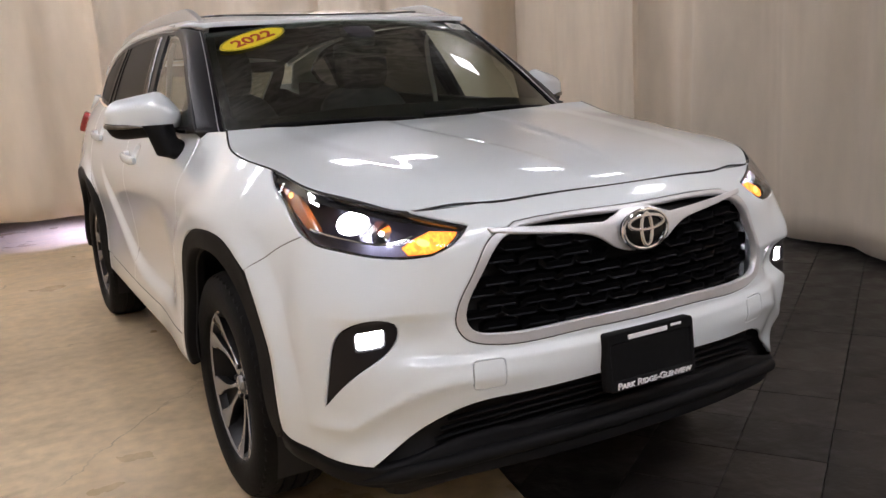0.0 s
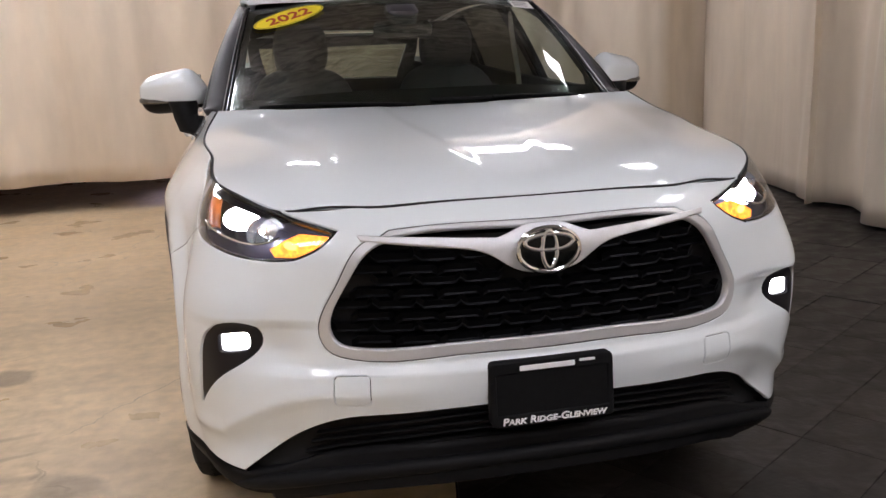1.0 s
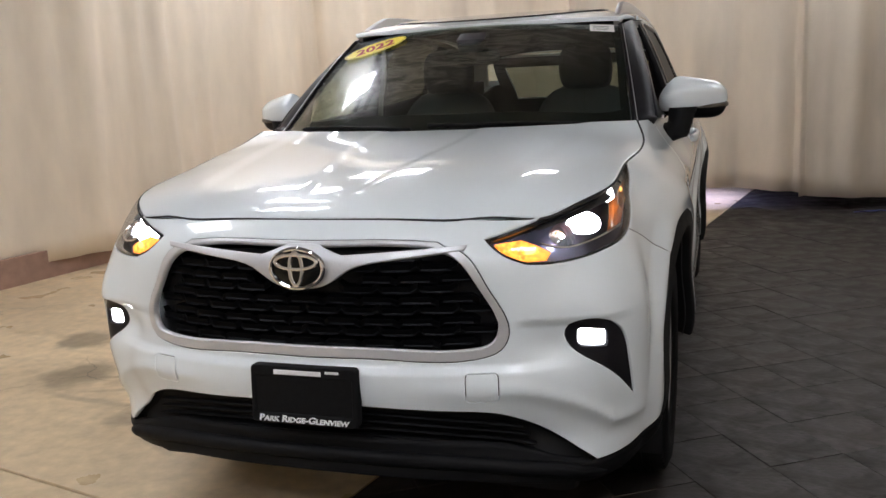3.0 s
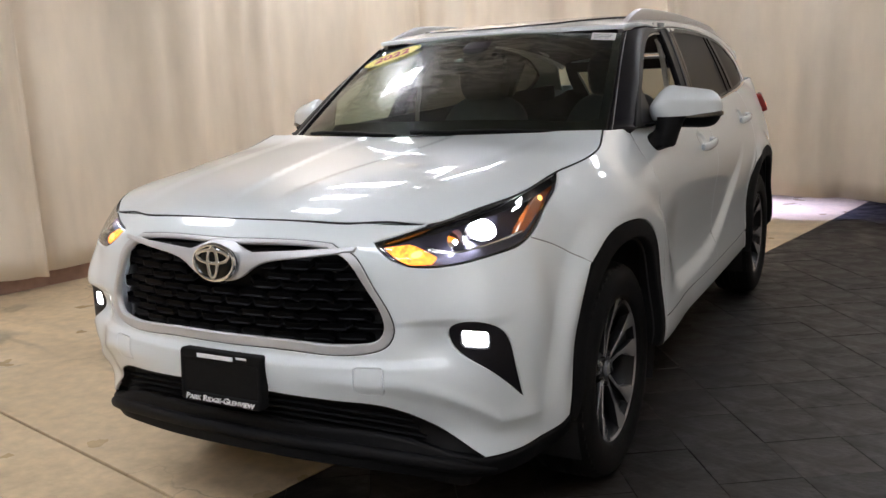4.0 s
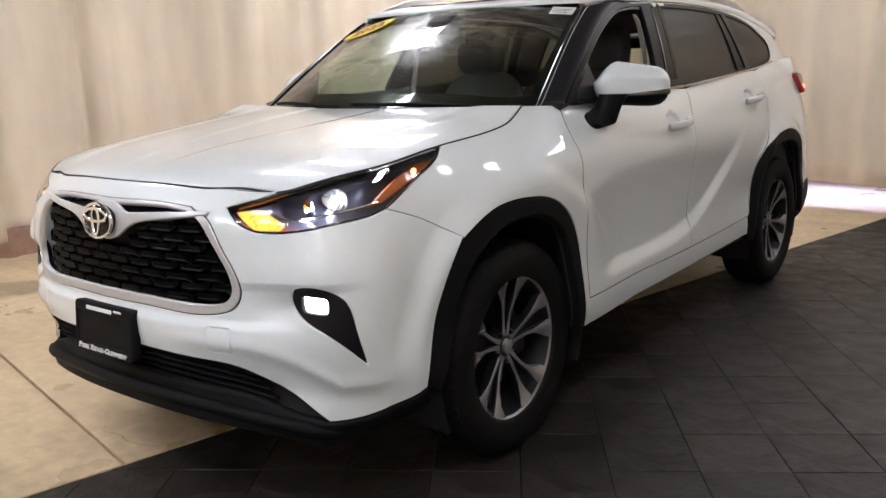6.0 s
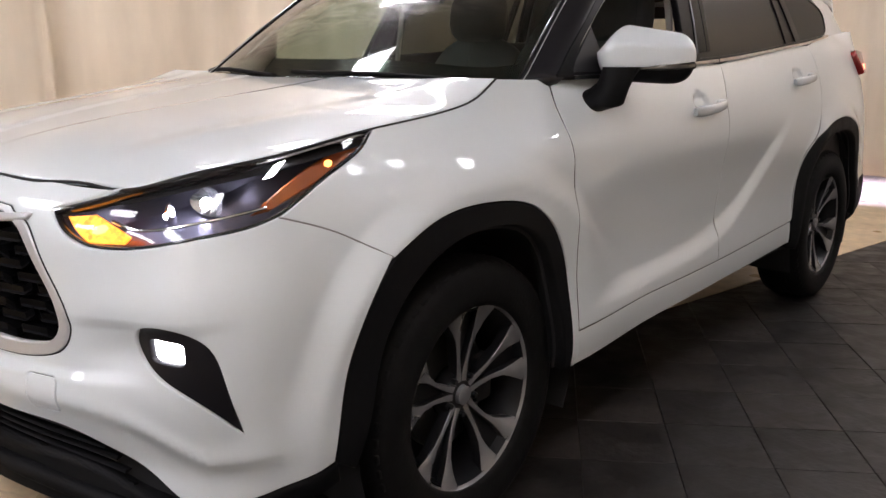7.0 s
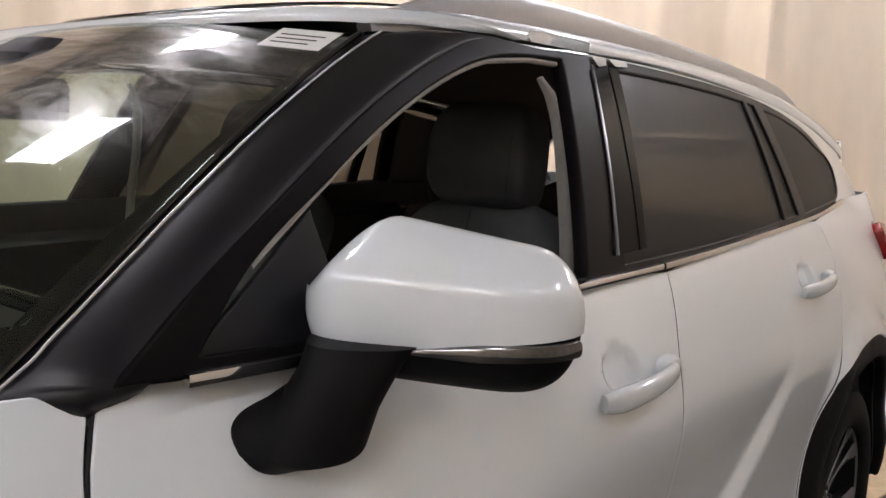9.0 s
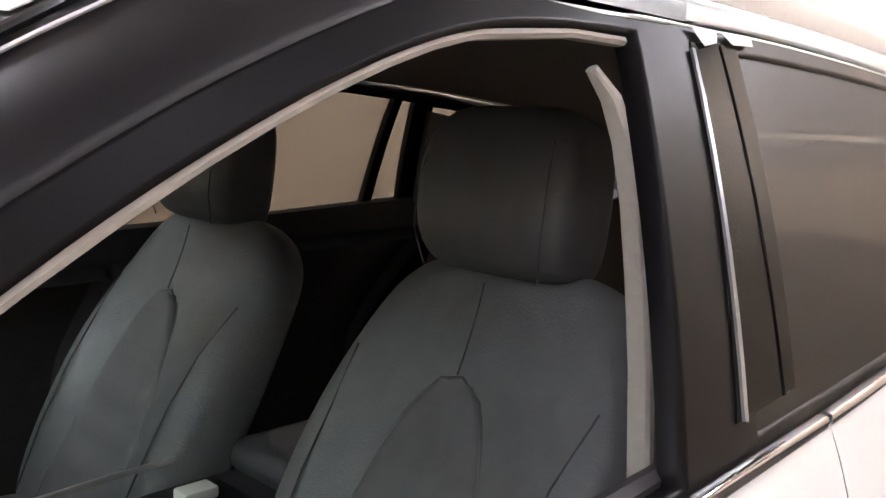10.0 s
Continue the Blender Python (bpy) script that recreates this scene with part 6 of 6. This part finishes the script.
def seat(x, driver):
    s = empty("front_seat", car)
    s["label"] = "grey leather front seat with quilted centre"
    s.location = (0, .19, .03)
    lean = Curve((.60, 1.190), (.70, 1.222), (.85, 1.292), (1.02, 1.378), (1.14, 1.440), (1.22, 1.474), (1.28, 1.492))
    rows_b = ((.62, .20, .060), (.70, .250, .085), (.85, .270, .088), (1.02, .272, .084), (1.12, .262, .080), (1.18, .244, .076), (1.225, .214, .070), (1.258, .168, .060), (1.278, .110, .036))
    back = loft([((x, float(lean(z)), z), w, d, -20) for z, w, d in rows_b], 44, 3.0)
    # side bolsters stand forward of the middle
    for v in back.verts:
        u = abs(v.co.x - x) / .27
        v.co.y -= .040 * float(step(.42, .80, u)) * (1 - float(step(1.02, 1.20, v.co.z))) * (1 - float(step(.90, 1.05, u)))
    rounded(part("backrest", back, LEATHER, s, "grey leather backrest"))
    dome = lambda z: .128 * math.sqrt(max(0, 1 - ((z - .66) / .478) ** 2.2))
    face = lambda z: float(lean(z)) - .0935
    insert = []
    for k in range(30):
        z = .66 + .0162 * k
        insert.append(((x, face(z) + .008, z), dome(z) + .003, .016 + .0035 * abs(math.sin(math.pi * k / 4)), -20))
    part("insert", loft(insert, 32, 2.8), LEATHER_MID, s, "ribbed leather centre")
    edge = [(x + sx * (dome(.66 + .478 * k) + .006), face(.66 + .478 * k) + .004, .66 + .478 * k) for sx, k in [(1, q) for q in np.linspace(0, 1, 22)] + [(-1, q) for q in np.linspace(.985, 0, 21)]]
    sweep("piping", edge, oval(.0026, .0026, 6), LEATHER_DARK, s, up=(0, 1, 0))
    sweep("centre_seam", [(x, face(z) - .0030, z) for z in np.linspace(1.142, 1.262, 9)], oval(.0014, .0014, 6), LEATHER_DARK, s, up=(1, 0, 0))
    for sx in (1, -1):
        line = [(x + sx * w, face(z) + dy, z) for w, z, dy in ((.178, .74, -.020), (.188, .86, -.026), (.192, .98, -.024), (.196, 1.06, -.012), (.214, 1.14, .012))]
        sweep("seam", line, oval(.0017, .0017, 6), LEATHER_DARK, s, up=(0, 1, 0))
    head = loft([((x, 1.448, 1.262), .090, .040, -12), ((x, 1.440, 1.275), .118, .064, -12), ((x, 1.434, 1.32), .134, .076, -12), ((x, 1.440, 1.40), .137, .076, -12), ((x, 1.456, 1.455), .128, .068, -12), ((x, 1.468, 1.484), .110, .056, -12), ((x, 1.474, 1.497), .078, .036, -12)], 36, 4.6)
    rounded(part("headrest", head, LEATHER_MID, s, "dark leather headrest"))
    for sx in (1, -1):
        sweep("headrest_seam", [(x + sx * w, y, z) for w, y, z in ((.100, 1.375, 1.275), (.110, 1.362, 1.33), (.110, 1.369, 1.40), (.102, 1.392, 1.455), (.090, 1.420, 1.482))], oval(.0014, .0014, 6), LEATHER_DARK, s, up=(0, 1, 0))
    for dx in (-.05, .05):
        sweep("headrest_post", [(x + dx, 1.462, 1.24), (x + dx, 1.458, 1.31)], oval(.006, .006, 8), CHROME, s)
    cushion = loft([((x, .93, .60), .235, .30), ((x, .93, .66), .265, .33), ((x, .93, .71), .255, .32), ((x, .94, .735), .21, .28)], 36, 3.2)
    rounded(part("cushion", cushion, LEATHER, s, "grey leather cushion"))


seat(.375, True)
seat(-.375, False)
bench = empty("rear_bench", car)
bench["label"] = "dark leather second-row bench"
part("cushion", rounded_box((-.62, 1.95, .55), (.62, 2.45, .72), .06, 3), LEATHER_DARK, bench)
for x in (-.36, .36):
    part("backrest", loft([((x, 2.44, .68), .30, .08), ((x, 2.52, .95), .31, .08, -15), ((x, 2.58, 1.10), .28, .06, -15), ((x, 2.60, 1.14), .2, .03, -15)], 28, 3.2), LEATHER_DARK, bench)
dash = empty("dashboard", car)
dash["label"] = "dark dashboard with a centre screen"
bm = loft([((0, .58, .78), .72, .10), ((0, .56, .98), .74, .20), ((0, .52, 1.08), .74, .24), ((0, .50, 1.125), .70, .22), ((0, .49, 1.14), .60, .16)], 48, 4)
part("dash_body", bm, CABIN, dash)
part("centre_screen", rounded_box((-.13, .73, 1.00), (.13, .75, 1.15), .008), BLACK_GLOSS, dash)
wheel_at = Matrix.Translation((.375, .86, 1.00)) @ Matrix.Rotation(radians(65), 4, "X")
steer = empty("steering_wheel", car)
steer["label"] = "dark leather steering wheel"
ring = [wheel_at @ Vector((.185 * math.cos(a), .18 * math.sin(a), 0)) for a in np.linspace(0, 2 * math.pi, 48, endpoint=False)]
sweep("wheel_rim", ring, oval(.015, .015, 10), LEATHER_DARK, steer, closed=True, up=tuple(wheel_at.to_3x3() @ Vector((0, 0, 1))))
bm = loft([((0, 0, -.03), .06, .05), ((0, 0, .0), .08, .065), ((0, 0, .02), .06, .05)], 24, 3)
bm.transform(wheel_at)
part("hub_pad", bm, CABIN, steer)
for a in (0, 180, 270):
    bm = rounded_box((.06, -.016, -.012), (.18, .016, .004), .004, 1)
    bm.transform(wheel_at @ Matrix.Rotation(radians(a), 4, "Z"))
    part("wheel_spoke", bm, SILVER if a != 270 else CABIN, steer)
console = empty("centre_console", car)
console["label"] = "dark centre console with armrest and silver edge"
part("console_body", rounded_box((-.13, .70, .55), (.13, 1.84, .90), .03), CABIN, console)
part("tray", rounded_box((-.095, 1.00, .895), (.095, 1.46, .905), .004), BLACK_SATIN, console)
part("armrest", rounded_box((-.125, 1.50, .89), (.125, 1.84, .955), .03, 3), LEATHER_DARK, console)
for sx in (-1, 1):
    sweep("silver_edge", [(sx * .132, .80, .905), (sx * .136, 1.10, .920), (sx * .136, 1.30, .930), (sx * .132, 1.50, .934), (sx * .110, 1.545, .934)], oval(.004, .006, 8), SILVER, console)
part("tissue_packet", rounded_box((-.05, 1.36, .905), (-.01, 1.42, .925), .005), PAPER, console, "small white packet in the tray")
part("rear_view_mirror", loft([((0, .79, 1.435), .11, .012), ((0, .785, 1.45), .125, .022), ((0, .785, 1.49), .125, .022), ((0, .79, 1.505), .11, .012)], 24, 3.5), BLACK_GLOSS, car, "black rear view mirror")
part("sensor_box", loft([((0, .76, 1.49), .05, .04), ((0, .80, 1.545), .07, .07), ((0, .84, 1.575), .06, .06)], 20, 3), CABIN, car, "black camera housing at the screen")
# wiper arms resting at the foot of the screen
for x0, x1 in ((.58, -.02), (-.08, -.62)):
    wiper = empty("wiper", car)
    wiper["label"] = "black windscreen wiper"
    pts = []
    for k in np.linspace(0, 1, 14):
        x = x0 + (x1 - x0) * k
        y = .160 + .20 * (abs(x) / .74) ** 2.2 + .022 * k
        p = windshield(np.array(x), np.array(y))
        pts.append((x, y, float(p[2]) + .002))
    sweep("blade", pts, oval(.005, .007, 8), BLACK_TRIM, wiper)
    sweep("arm", [(p[0], p[1] - .012, p[2] + .004) for p in pts[:9]], oval(.006, .005, 8), BLACK_TRIM, wiper)


# ---- slate tiles, laid at an angle ----
tile_floor = empty("tile_floor", None, "dark slate floor tiles laid at an angle with thin joints", "floor", kind="structure")
PITCH, ANGLE, ORIGIN = .300, radians(33.3), Vector((1.828, .757))
ca, sa = math.cos(ANGLE), math.sin(ANGLE)


def tile_world(u, v):
    return (ORIGIN.x + u * ca - v * sa, ORIGIN.y + u * sa + v * ca)


def tile_bm(pts, z=0.0, bm=None, shift=0.0):
    bm = bm or bmesh.new()
    n = len(pts)
    c = (sum(p[0] for p in pts) / n, sum(p[1] for p in pts) / n)
    top = [bm.verts.new((p[0] + (c[0] - p[0]) * .009, p[1] + (c[1] - p[1]) * .009, z + shift)) for p in pts]
    low = [bm.verts.new((p[0], p[1], z - .003 + shift)) for p in pts]
    foot = [bm.verts.new((p[0], p[1], z - .02)) for p in pts]
    bm.faces.new(top)
    for a, b in ((low, top), (foot, low)):
        for i in range(n):
            j = (i + 1) % n
            bm.faces.new((a[i], a[j], b[j], b[i]))
    return bm


h = PITCH / 2 - .0008
whole = bpy.data.meshes.new("tile")
bm = tile_bm([(-h, -h), (h, -h), (h, h), (-h, h)])
bm.to_mesh(whole)
bm.free()
whole.materials.append(TILE)
rest = bmesh.new()
picked = 0
rnd = random.Random(5)
for i in range(-40, 41):
    for j in range(-40, 41):
        cx, cy = tile_world((i + .5) * PITCH, (j + .5) * PITCH)
        if not (-7 < cy < 8.5 and edge_x(cy) - .3 < cx < 5.9):
            continue
        quad = [tile_world((i + .5) * PITCH + a, (j + .5) * PITCH + b) for a, b in ((-h, -h), (h, -h), (h, h), (-h, h))]
        cut = clip(quad, 1, -.2, -.03 + .008)
        if len(cut) < 3:
            continue
        near = -1.6 < cy < 4.6 and cx < 3.0
        dz = rnd.uniform(-.0020, .0008)
        if near and len(cut) == 4 and cut == quad and picked < 300:
            ob = new("tile", whole)
            ob.parent = tile_floor
            ob.matrix_local = Matrix.Translation((cx, cy, dz)) @ Matrix.Rotation(ANGLE + rnd.uniform(-.004, .004), 4, "Z") @ Matrix.Rotation(rnd.uniform(-.004, .004), 4, "X")
            picked += 1
        else:
            tile_bm(cut, 0, rest, dz)
ob = part("tile_field", rest, TILE, tile_floor, smooth=False)
ob["kind"] = "stuff"

# cable on the floor by the rear curtain
cable = sweep("cable", [(2.2 + .22 * i + .02 * math.sin(i), 5.50 + .10 * math.sin(i * 1.7), .008) for i in range(9)], oval(.006, .006, 8), CABLE)
tagged(cable, "thin dark cable lying on the tiles by the curtain", "cable")
